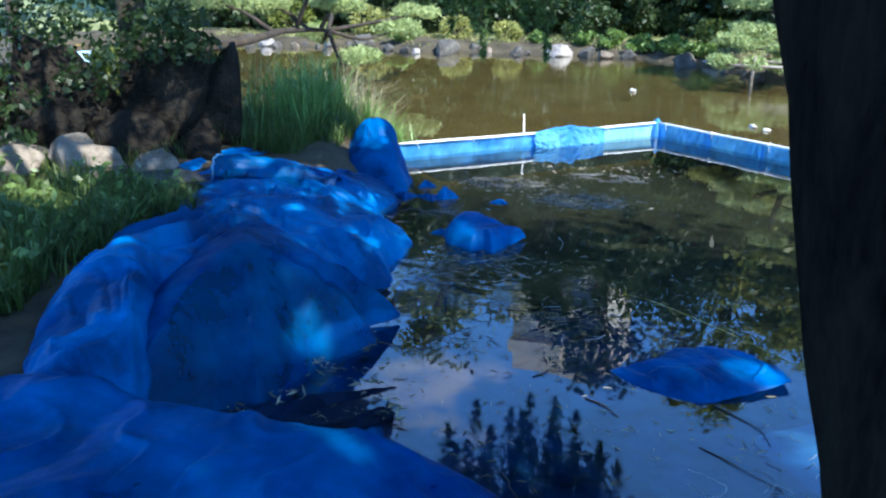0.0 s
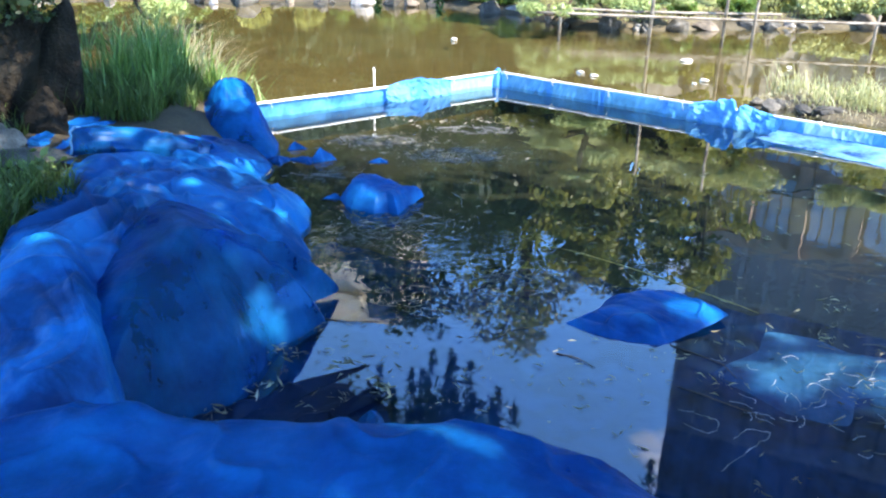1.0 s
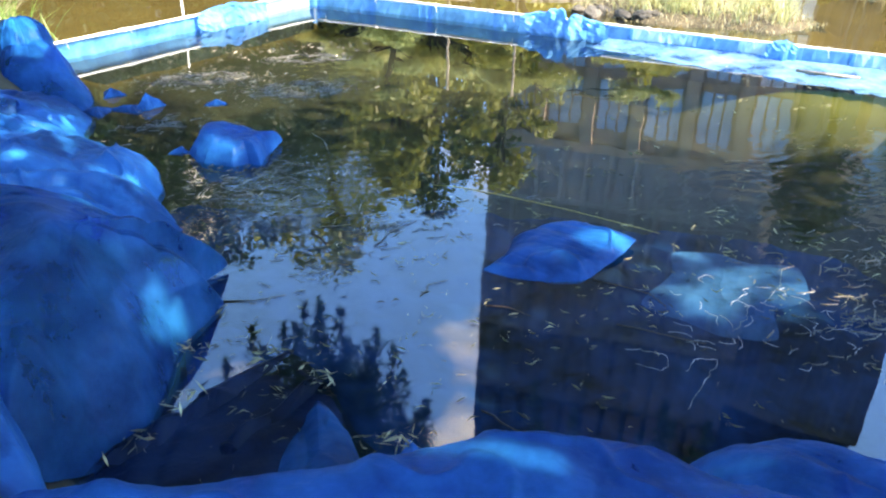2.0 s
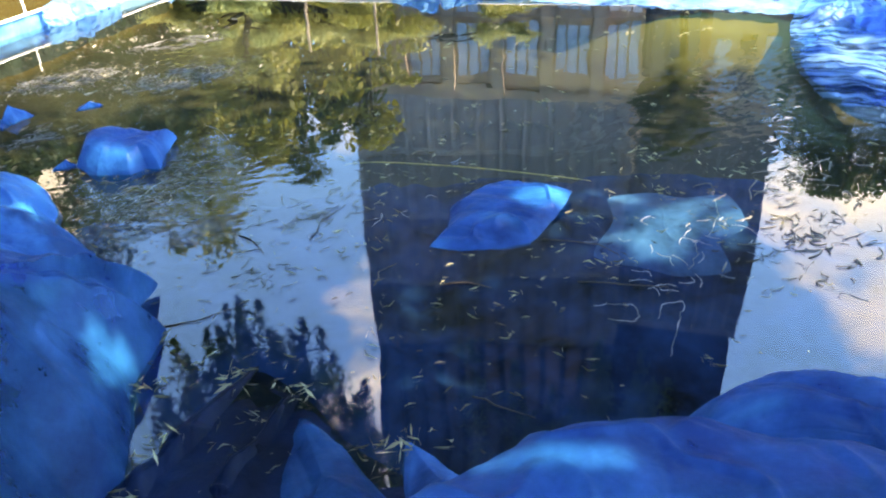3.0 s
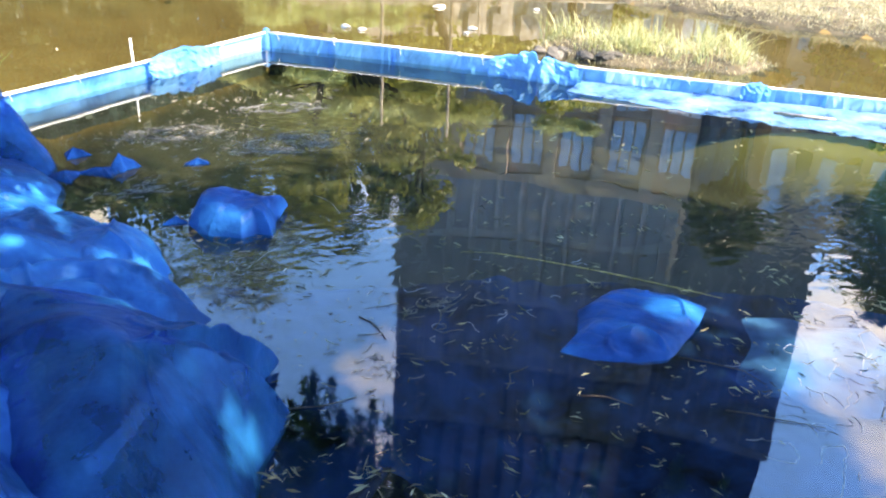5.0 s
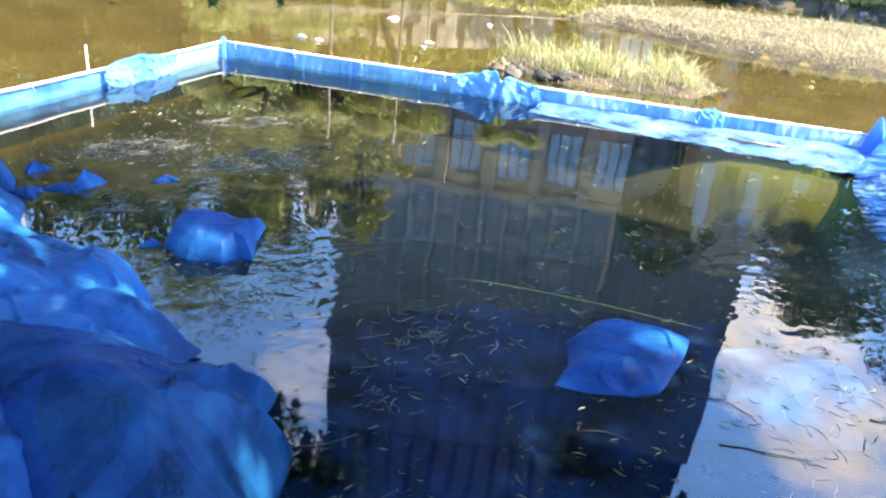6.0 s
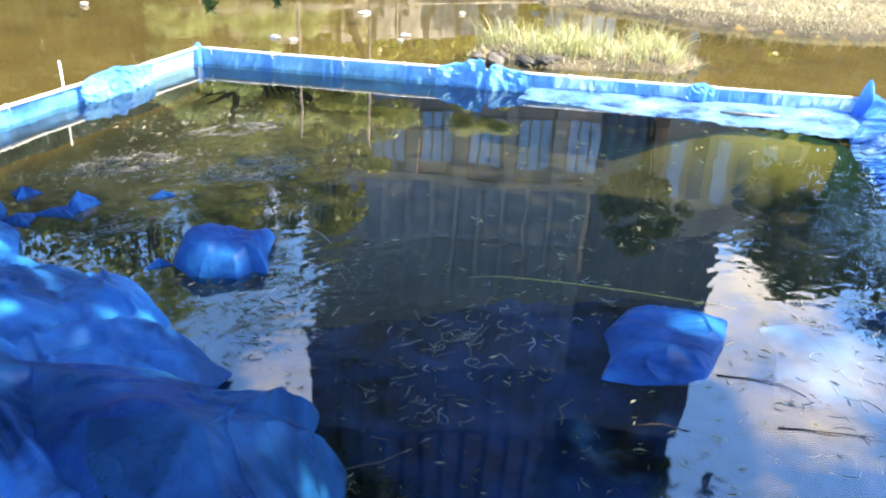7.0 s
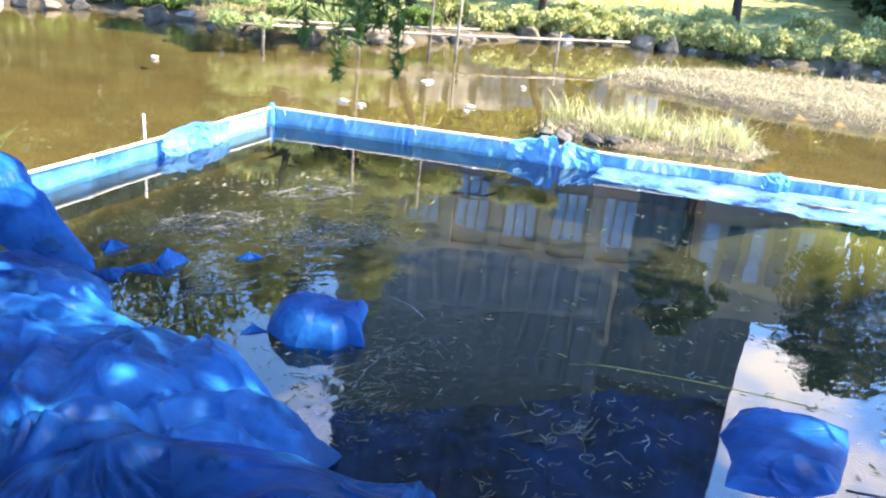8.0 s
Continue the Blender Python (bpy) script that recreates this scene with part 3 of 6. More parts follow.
# ---- ground and water ----
POND = [(-1.35, 7.9), (-1.2, 6.6), (-1.1, 5.3), (-1.05, 4.2), (-1.0, 3.3), (-0.85, 2.8), (-0.4, 2.45), (0.1, 2.35), (0.9, 2.25), (2.0, 2.05), (3.6, 2.1), (5.6, 2.5), (9, 3.4),
        (13, 4.6), (17, 7.0), (17.5, 9.6), (14.9, 11.3), (13.9, 12.0), (13.0, 12.9), (12.5, 13.8), (11.2, 14.7), (8.8, 15.4), (6.6, 15.15), (5.6, 14.9), (4.1, 14.6),
        (3.0, 14.8), (2.4, 16.5), (1.0, 17.7), (-0.2, 17.9), (-2.4, 18.2), (-3.5, 17.6), (-5.3, 18.8), (-6.9, 18.0), (-8.3, 18.8), (-12, 17), (-9, 12), (-5.2, 9.6), (-2.9, 8.7), (-1.9, 8.4)]
ISLET = [(3.85, 8.95), (4.3, 8.2), (5.4, 7.5), (6.1, 7.7), (6.2, 8.4), (5.2, 9.2), (4.3, 9.4)]
BAR = [(6.8, 11.5), (7.5, 10.6), (7.9, 9.4), (8.8, 8.2), (11, 6.9), (14, 6.9), (13.6, 9.0), (12.2, 10.7), (10, 11.9), (8, 12.1)]
SCREEN = SCREEN_LINE + [(4.8, 4.15), (4.2, 3.0)]


def edge_distance(px, py, loop):
    """Signed distance to a closed line: positive inside."""
    p = np.array(loop)
    q = np.roll(p, -1, axis=0)
    best = np.full(px.shape, 1e9)
    inside = np.zeros(px.shape, bool)
    for (x1, y1), (x2, y2) in zip(p, q):
        dx, dy = x2 - x1, y2 - y1
        t = np.clip(((px - x1) * dx + (py - y1) * dy) / (dx * dx + dy * dy), 0, 1)
        best = np.minimum(best, np.hypot(px - x1 - t * dx, py - y1 - t * dy))
        hit = ((y1 > py) != (y2 > py)) & (px < dx * (py - y1) / (dy if dy else 1e-9) + x1)
        inside ^= hit
    return np.where(inside, best, -best)


POOL = SCREEN + [(4.2, 1.0), (-1.4, 1.0)]       # the part that the screen cuts off


def ground_height(px, py):
    d = -edge_distance(px, py, POND)
    far = np.clip((py - 9) / 4, 0, 1)
    land = (0.36 - 0.18 * far) * np.clip(d / 0.5, 0, 1) ** 0.7 + 0.035 * np.clip(d - 1.0, 0, 60)
    land = land + 0.11 * np.clip(d - 0.6, 0, 8) * np.clip((px - 7) / 3, 0, 1) * np.clip((py - 8) / 3, 0, 1)
    land = land - 0.17 * np.exp(-((px + 1.5) / 0.6) ** 2 - ((py - 5.7) / 0.8) ** 2) * (d > 0)
    deep = 0.14 + 0.32 * np.clip((edge_distance(px, py, POOL) + 0.15) / 0.3, 0, 1)
    # the bed is raised under its painted sun patch so that the patch shows
    su, sw = (px - 4.62) * 0.73 - (py - 5.65) * 0.68, (px - 4.62) * 0.68 + (py - 5.65) * 0.73
    shoal = np.clip(1.5 - 1.5 * np.hypot(su / 1.5, sw / 1.0), 0, 1) * 0.85
    bed = -deep * (1 - shoal) * np.clip(-d / 0.5, 0, 1)
    z = np.where(d > 0, land, bed)
    for loop, top in ((ISLET, 0.10), (BAR, 0.14)):
        e = edge_distance(px, py, loop)
        z = np.maximum(z, np.clip(e / 0.3, -1, 1) * top - np.where(e < 0, 0.3 * np.clip(-e, 0, 1), 0))
    return z


def height_at(x, y):
    return float(ground_height(np.array([x]), np.array([y]))[0])


def axis_steps(lo, fine_lo, fine_hi, hi, fine, mid_lo, mid_hi, mid):
    a = list(np.arange(fine_lo, fine_hi, fine))
    b = list(np.arange(mid_lo, fine_lo, mid)) + a + list(np.arange(fine_hi, mid_hi, mid))
    far_lo = [mid_lo - (mid_lo - lo) * (k / 14) ** 2 for k in range(14, 0, -1)]
    far_hi = [mid_hi + (hi - mid_hi) * (k / 14) ** 2 for k in range(0, 15)]
    return np.array(sorted(set(np.round(far_lo + b + far_hi, 4))))


gx = axis_steps(-400, -4.0, 8.0, 400, 0.1, -14, 20, 0.3)
gy = axis_steps(-400, 1.0, 11.0, 400, 0.1, -4, 24, 0.3)
GX, GY = np.meshgrid(gx, gy)
GZ = ground_height(GX, GY)
bumps = np.array([[n3(x * 1.7, y * 1.7, 0.0) * 0.04 + n3(x * 6, y * 6, 3.0) * 0.015 if abs(x) < 20 and -5 < y < 25 else 0.0 for x in gx] for y in gy])
GZ = GZ + bumps * np.where(GZ < 0, 0.5, 1.0)
nx, ny = len(gx), len(gy)
idx = np.arange(nx * ny).reshape(ny, nx)
gf = np.stack([idx[:-1, :-1], idx[:-1, 1:], idx[1:, 1:], idx[1:, :-1]], -1).reshape(-1, 4)
ground_mesh = mesh_tris("ground", np.stack([GX, GY, GZ], -1).reshape(-1, 3), gf, EARTH, True)
SAND = solid("bank_mud", (0.03, 0.024, 0.014), (0.11, 0.088, 0.052), 2.0, 30.0, 0.95, 0.6)


def bed_material():
    """Pond bed: silty, ochre in the open pond, black in the screened pool, olive in its painted sun patch."""
    m, nodes, links, out = material("pond_bed")
    p = nodes.new("ShaderNodeBsdfPrincipled")
    p.inputs["Roughness"].default_value = 0.95
    at = nodes.new("ShaderNodeAttribute")
    at.attribute_name = "bed_dark"
    a = noise_node(nodes, links, 1.3, 7.0)
    och = ramp_node(nodes, links, a.outputs["Fac"], [(0.3, (0.125, 0.075, 0.018)), (0.7, (0.195, 0.125, 0.037))])
    blk = ramp_node(nodes, links, a.outputs["Fac"], [(0.35, (0.008, 0.008, 0.005)), (0.7, (0.035, 0.032, 0.014))])
    olive = ramp_node(nodes, links, a.outputs["Fac"], [(0.3, (0.1, 0.095, 0.014)), (0.7, (0.17, 0.16, 0.03))])
    al = nodes.new("ShaderNodeAttribute")
    al.attribute_name = "pool_tone"
    base = nodes.new("ShaderNodeMix")
    base.data_type = 'RGBA'
    links.new(al.outputs["Fac"], base.inputs[0])
    links.new(och.outputs["Color"], base.inputs[6])
    links.new(olive.outputs["Color"], base.inputs[7])
    mx = nodes.new("ShaderNodeMix")
    mx.data_type = 'RGBA'
    links.new(at.outputs["Fac"], mx.inputs[0])
    links.new(base.outputs[2], mx.inputs[6])
    links.new(blk.outputs["Color"], mx.inputs[7])
    links.new(mx.outputs[2], p.inputs["Base Color"])
    links.new(p.outputs["BSDF"], out.inputs["Surface"])
    return m


ground_mesh.materials.append(bed_material())
ground_mesh.materials.append(SAND)
ground_mesh.materials.append(solid("lawn_ground", (0.1, 0.115, 0.03), (0.24, 0.26, 0.1), 2.5, 60.0, 0.95, 0.7))
rag = np.array([0.3 * n3(x * 1.4, y * 1.4, 9.0) for y in gy for x in gx])
fx, fy = GX.ravel(), GY.ravel()
bed_dark = np.clip((edge_distance(fx, fy, POOL) + 0.12) / 0.15, 0, 1)
# the sunlit patch on the pool bed is painted here, clear of the dark
bed_dark *= np.clip((np.hypot(((fx - 4.62) * 0.73 - (fy - 5.65) * 0.68) / 1.1, ((fx - 4.62) * 0.68 + (fy - 5.65) * 0.73) / 0.6) + 1.2 * rag - 0.3) / 1.0, 0, 1)
attr = ground_mesh.attributes.new("bed_dark", 'FLOAT', 'POINT')
attr.data.foreach_set("value", bed_dark.astype(np.float32))
attr = ground_mesh.attributes.new("pool_tone", 'FLOAT', 'POINT')
attr.data.foreach_set("value", np.clip(edge_distance(fx, fy, POOL) / 0.2, 0, 1).astype(np.float32))
mid = (GZ[:-1, :-1] + GZ[1:, 1:]).ravel() / 2
mx_, my_ = (GX[:-1, :-1] + GX[1:, 1:]).ravel() / 2, (GY[:-1, :-1] + GY[1:, 1:]).ravel() / 2
kinds = np.where(mid < -0.035, 1, np.where((my_ > 11.5) & (mid > 0.2), 3, np.where((my_ > 6.5) & (mx_ > 3), 2, 0)))
ground_mesh.polygons.foreach_set("material_index", kinds.astype(np.int32))
thing("ground", "brown earth banks and silty pond bed", "ground", "", "structure", ground_mesh)
wv = [(-13.5, 1.4, 0), (18.5, 1.4, 0), (18.5, 19.8, 0), (-13.5, 19.8, 0)]
thing("water", "still dark pond water that mirrors sky and towers", "water", "", "structure", mesh_from("water", wv, [(0, 1, 2, 3)], WATER, False))

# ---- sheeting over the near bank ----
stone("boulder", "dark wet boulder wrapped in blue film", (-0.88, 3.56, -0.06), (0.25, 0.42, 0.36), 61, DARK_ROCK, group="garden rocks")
drape("tarp_mound", "wet blue film stretched over a dark boulder at the water", (-0.86, 3.62),
      [(-0.5, 3.6), (-0.31, 3.88), (-0.4, 4.02), (-0.28, 4.17), (-0.55, 4.22), (-0.85, 4.3), (-1.15, 4.28), (-1.24, 3.85), (-1.17, 3.2), (-1.0, 2.76), (-0.8, 3.02), (-0.63, 3.16), (-0.56, 3.38)],
      0.57, (-0.03, -0.02, 0.02, 0.03, 0.12, 0.34, 0.47, 0.44, 0.38, 0.2, -0.03, -0.03, -0.03), 3, (-1.35, 4.5), 1.5, 0.026, 3.4, 0.008, 0.01, rings=90, spokes=340, mat=FILM, facet=0.02, corner=0.7)
drape("tarp_mound", "deep blue sheeting knotted and hanging in long folds", (-1.4, 3.55),
      [(-1.02, 4.22), (-1.12, 3.8), (-1.05, 3.2), (-0.9, 2.76), (-0.84, 2.56), (-1.0, 2.44), (-1.18, 2.46), (-1.42, 2.8), (-1.62, 3.2), (-1.74, 3.7), (-1.74, 4.15), (-1.5, 4.46), (-1.2, 4.5)],
      0.5, (0.44, 0.42, 0.36, 0.2, 0.2, 0.36, 0.36, 0.37, 0.38, 0.38, 0.38, 0.4, 0.38), 5, (-1.3, 4.4), 3.0, 0.085, 4.6, 0.012, 0.02,
      lobes=[(-1.24, 4.36, 0.22, 0.13, 0.56, 0.34), (-1.36, 3.5, 0.3, 0.8, 0.54, 0.3)], rings=80, spokes=320, facet=0.06, corner=0.3)
drape("tarp_mound", "crumpled blue sheeting falling into the pond", (-1.15, 5.0),
      [(-0.55, 4.95), (-0.52, 5.25), (-0.56, 5.52), (-0.85, 5.72), (-1.2, 5.8), (-1.6, 5.75), (-1.85, 5.4), (-1.9, 4.9), (-1.85, 4.4), (-1.5, 4.2), (-1.0, 4.25), (-0.64, 4.45), (-0.47, 4.7)],
      0.31, (-0.03, -0.03, -0.03, -0.02, 0.12, 0.3, 0.37, 0.38, 0.4, 0.4, 0.24, 0.02, -0.03), 11, (-1.6, 4.4), 2.0, 0.075, 3.6, 0.015, 0.024,
      lobes=[(-1.4, 4.55, 0.26, 0.16, 0.46, 0.25)], rings=90, spokes=340, facet=0.11)
drape("tarp_mound", "blue sheeting heaped against the garden rocks", (-1.6, 6.05),
      [(-0.95, 6.1), (-0.92, 6.5), (-1.1, 6.9), (-1.5, 6.95), (-1.95, 6.8), (-2.25, 6.5), (-2.4, 6.0), (-2.35, 5.6), (-1.95, 5.3), (-1.3, 5.3), (-0.85, 5.4), (-0.8, 5.75)],
      0.24, (-0.03, -0.03, -0.02, 0.04, 0.22, 0.36, 0.38, 0.38, 0.34, 0.2, 0.0, -0.03), 17, (-2.3, 6.2), 2.2, 0.06, 3.0, 0.02, 0.024,
      rings=80, spokes=300, facet=0.08)
drape("sheet_corner", "pointed corner of blue sheeting lying over the water's edge", (-0.82, 4.66),
      [(-0.45, 4.6), (-0.7, 4.45), (-0.9, 4.5), (-1.12, 4.72), (-1.0, 4.9), (-0.7, 4.76)],
      0.16, (0.012, 0.02, 0.1, 0.3, 0.27, 0.06), 13, (-1.3, 4.8), 2.0, 0.03, 2.4, 0.01, 0.01, rings=40, spokes=150, corner=0.9, group="")
hood = thing("tarp_peak", "pointed hood of blue sheeting over a stake", "tarpaulin")
piece("hood", drape_mesh("hood", (-1.4, 7.4), [(-1.12, 7.42), (-1.2, 7.62), (-1.4, 7.7), (-1.62, 7.62), (-1.74, 7.35), (-1.68, 7.0), (-1.5, 6.72), (-1.22, 6.6), (-0.97, 6.62), (-0.95, 7.05)],
      0.47, (-0.03, -0.03, 0.0, 0.03, 0.08, 0.08, 0.05, -0.03, -0.03, -0.03), 23, (-1.4, 7.4), 1.05, 0.03, 2.6, 0.012, 0.012, rings=60, spokes=200, mat=NEAR_FILM, facet=0.03,
      lobes=[(-1.37, 7.3, 0.2, 0.22, 0.5, 0.3), (-1.33, 7.14, 0.32, 0.42, 0.37, 0.04), (-1.2, 6.85, 0.3, 0.3, 0.16, 0.0)]), hood)
v, f = tube([(-1.38, 7.38, -0.3), (-1.39, 7.37, 0.2), (-1.4, 7.36, 0.42)], [0.022, 0.02, 0.018], 8, 3.0, 0.2)
piece("stake", mesh_from("stake", v, f, BARK), hood, "dark wooden stake under the sheeting")

# a length of sheeting rolled into a loose open sleeve
sleeve = thing("sheet_sleeve", "length of blue sheeting rolled into an open sleeve", "tarpaulin")
sv, sf = [], []
nu, nv = 60, 40
axis = curve_points([(-2.08, 5.7, 0.4), (-1.86, 5.78, 0.4), (-1.6, 5.9, 0.34), (-1.3, 6.1, 0.22)], nu + 1)
for i, (x, y, z) in enumerate(axis):
    r = 0.115 - 0.03 * i / nu
    for k in range(nv + 1):
        a = -0.5 + (math.pi + 0.9) * k / nv
        q = r * (1 + 0.14 * n3(i * 0.12, a * 1.6, 4.0) + 0.1 * abs(n3(i * 0.05, a * 3.0, 8.0)))
        sv.append((x + 0.03 * n3(a * 2, 1.0, 0.5) * (i < 6), y + q * math.cos(a), z - 0.04 + q * math.sin(a)))
for i in range(nu):
    for k in range(nv):
        a = i * (nv + 1) + k
        sf.append((a, a + 1, a + nv + 2, a + nv + 1))
piece("sheet", mesh_from("sheet", sv, sf, FILM), sleeve)
hem = [sv[k] for k in range(nv + 1)]
v, f = tube(hem, [0.009] * len(hem), 6, 2.0, 0.4)
piece("hem", mesh_from("hem", v, f, PALE_THIN), sleeve, "pale frayed hem")

drape("tarp_mound", "blue sheeting over the low bank beside the path", (-0.25, 1.6),
      [(1.02, 1.62), (0.84, 1.96), (0.64, 2.18), (0.3, 2.3), (-0.1, 2.28), (-0.5, 2.34), (-1.0, 2.36), (-1.45, 1.9), (-1.45, 1.3), (-0.9, 0.85), (-0.1, 0.75), (0.7, 1.05)],
      0.64, (0.3, 0.16, 0.08, 0.06, 0.06, 0.1, 0.34, 0.38, 0.38, 0.38, 0.38, 0.38), 31, (-1.6, 0.9), 8.0, 0.035, 2.0, 0.012, 0.014, rings=80, spokes=300, facet=0.04, mat=NEAR_FILM)
drape("tarp_mound", "low blue sheeting spilling over the water's edge", (1.15, 1.9),
      [(1.75, 1.9), (1.6, 2.2), (1.32, 2.42), (1.05, 2.46), (0.88, 2.36), (0.76, 2.08), (0.76, 1.7), (0.9, 1.45), (1.2, 1.35), (1.6, 1.5)],
      0.27, (0.2, 0.0, -0.03, -0.03, -0.03, 0.1, 0.3, 0.38, 0.38, 0.36), 37, (1.4, 1.6), 3.0, 0.03, 2.4, 0.02, facet=0.03, mat=NEAR_FILM)
drape("tarp_covered_stone", "blue sheeting over a stone in the pond", (-0.07, 5.58),
      [(0.11, 5.56), (0.21, 5.69), (0.1, 5.74), (0.0, 5.82), (-0.16, 5.82), (-0.32, 5.76), (-0.36, 5.6), (-0.29, 5.48), (-0.13, 5.38), (-0.03, 5.41), (0.03, 5.37), (0.07, 5.45)],
      0.125, (-0.02, 0.015, -0.02, -0.03, -0.03, -0.03, 0.02, -0.03, -0.03, -0.03, -0.01, -0.03), 41, (0.35, 5.95), 4.5, 0.03, 2.4, 0.02, 0.016, lobes=[(-0.17, 5.66, 0.16, 0.13, 0.16, 0.08)], rings=60, spokes=260, facet=0.055, corner=0.9)
drape("floating_sheet", "patch of blue sheeting bulging out of the water", (1.3, 3.93),
      [(1.67, 3.86), (1.63, 4.06), (1.5, 4.2), (1.38, 4.22), (1.12, 4.12), (1.0, 3.95), (0.85, 3.85), (0.95, 3.74), (1.12, 3.65), (1.24, 3.62), (1.45, 3.72)],
      0.06, (0.035, 0.01, -0.01, -0.01, -0.01, -0.005, 0.002, 0.0, -0.005, -0.005, 0.01), 43, (0.7, 4.3), 3.0, 0.02, 2.6, 0.016, 0.014, rings=60, spokes=240, facet=0.06, corner=0.85, mat=WET_TARP)
for k, (x, y, r, h) in enumerate([(-0.58, 6.64, 0.09, 0.1), (-0.68, 6.6, 0.1, 0.035), (-0.12, 6.6, 0.09, 0.03), (-0.82, 6.95, 0.07, 0.06), (-0.9, 6.58, 0.09, 0.04), (-0.4, 5.72, 0.06, 0.03)]):
    gg = random.Random(k + 50)
    ring = [(x + r * gg.uniform(0.5, 1.0) * (1.9 if q % 3 == k % 3 else 0.9) * math.cos(0.7 * q), y + r * gg.uniform(0.5, 1.0) * (1.6 if q % 3 == k % 3 else 0.8) * math.sin(0.7 * q)) for q in range(9)]
    drape("sheet_scrap", "torn corner of blue sheeting poking out of the water", (x, y), ring, h, (-0.008,), 60 + k, None, 0.85, 0.03, 2.6, 0.012, 0.008, rings=22, spokes=90, group="sheeting scraps", corner=0.8, facet=0.03)
# added sheet that paints the water's dark reflection beside the bank
drape("mirror_dark_sheet", "near-black sheet laid for the dark reflection beside the bank", (-0.3, 2.95),
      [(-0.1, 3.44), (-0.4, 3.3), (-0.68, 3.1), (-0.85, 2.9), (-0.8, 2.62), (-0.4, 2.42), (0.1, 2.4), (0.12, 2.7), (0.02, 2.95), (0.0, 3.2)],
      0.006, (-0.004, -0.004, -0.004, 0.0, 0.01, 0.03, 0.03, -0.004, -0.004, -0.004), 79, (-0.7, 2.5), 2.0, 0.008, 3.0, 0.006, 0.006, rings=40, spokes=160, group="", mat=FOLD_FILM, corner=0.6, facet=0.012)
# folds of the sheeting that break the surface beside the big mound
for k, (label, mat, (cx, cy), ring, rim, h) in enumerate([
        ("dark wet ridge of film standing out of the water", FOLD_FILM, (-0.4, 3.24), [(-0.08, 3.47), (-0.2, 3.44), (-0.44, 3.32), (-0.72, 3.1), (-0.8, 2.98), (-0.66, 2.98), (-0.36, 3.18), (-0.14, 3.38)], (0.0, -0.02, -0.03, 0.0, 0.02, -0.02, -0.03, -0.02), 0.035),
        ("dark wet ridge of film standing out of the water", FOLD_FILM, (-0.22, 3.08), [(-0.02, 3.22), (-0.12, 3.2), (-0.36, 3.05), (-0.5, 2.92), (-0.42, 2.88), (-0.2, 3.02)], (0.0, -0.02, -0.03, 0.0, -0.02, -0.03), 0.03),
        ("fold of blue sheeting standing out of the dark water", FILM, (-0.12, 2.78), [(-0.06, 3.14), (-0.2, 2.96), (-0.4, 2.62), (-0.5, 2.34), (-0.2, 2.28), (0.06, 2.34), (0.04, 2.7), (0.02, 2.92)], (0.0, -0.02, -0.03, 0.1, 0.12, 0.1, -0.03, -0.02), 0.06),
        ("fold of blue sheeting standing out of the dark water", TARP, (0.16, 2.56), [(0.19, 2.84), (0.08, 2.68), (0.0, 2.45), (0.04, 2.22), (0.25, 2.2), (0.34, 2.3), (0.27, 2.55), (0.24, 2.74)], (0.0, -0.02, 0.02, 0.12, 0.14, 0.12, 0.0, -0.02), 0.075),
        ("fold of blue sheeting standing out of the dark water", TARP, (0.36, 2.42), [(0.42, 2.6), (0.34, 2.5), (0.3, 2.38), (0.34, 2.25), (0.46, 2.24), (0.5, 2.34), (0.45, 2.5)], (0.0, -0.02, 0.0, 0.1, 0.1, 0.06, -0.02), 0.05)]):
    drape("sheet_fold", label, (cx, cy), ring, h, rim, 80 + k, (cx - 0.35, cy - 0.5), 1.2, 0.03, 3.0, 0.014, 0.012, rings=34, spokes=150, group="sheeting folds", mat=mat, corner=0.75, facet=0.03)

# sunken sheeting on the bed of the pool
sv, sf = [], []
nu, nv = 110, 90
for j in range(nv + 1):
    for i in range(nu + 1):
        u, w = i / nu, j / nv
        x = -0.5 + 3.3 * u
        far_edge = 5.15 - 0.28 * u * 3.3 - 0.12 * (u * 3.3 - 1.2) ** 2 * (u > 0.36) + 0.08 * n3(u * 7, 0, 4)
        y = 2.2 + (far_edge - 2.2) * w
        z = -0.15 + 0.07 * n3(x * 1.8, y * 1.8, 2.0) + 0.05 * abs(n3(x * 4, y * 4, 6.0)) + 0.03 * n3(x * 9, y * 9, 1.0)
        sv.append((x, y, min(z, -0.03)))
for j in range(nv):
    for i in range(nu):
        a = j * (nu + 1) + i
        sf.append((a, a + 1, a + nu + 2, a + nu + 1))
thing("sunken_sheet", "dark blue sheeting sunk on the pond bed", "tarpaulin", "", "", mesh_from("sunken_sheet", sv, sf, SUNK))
# sunlit patch of the sunken sheeting, its light put into a paler blue
drape("sunken_sheet", "blue sheeting just under the surface, coloured pale for sunlight", (1.85, 3.45), [(2.34, 3.5), (2.15, 3.6), (2.05, 3.74), (1.84, 3.8), (1.72, 3.62), (1.44, 3.42), (1.55, 3.22), (1.62, 3.1), (1.84, 3.02), (1.98, 3.2), (2.2, 3.24)],
      -0.012, (-0.03,), 71, (0.6, 2.6), 1.3, 0.004, 2.0, 0.008, 0.004, rings=30, spokes=110, mat=SUNLIT_SUNK, group="", facet=0.012, corner=0.4)
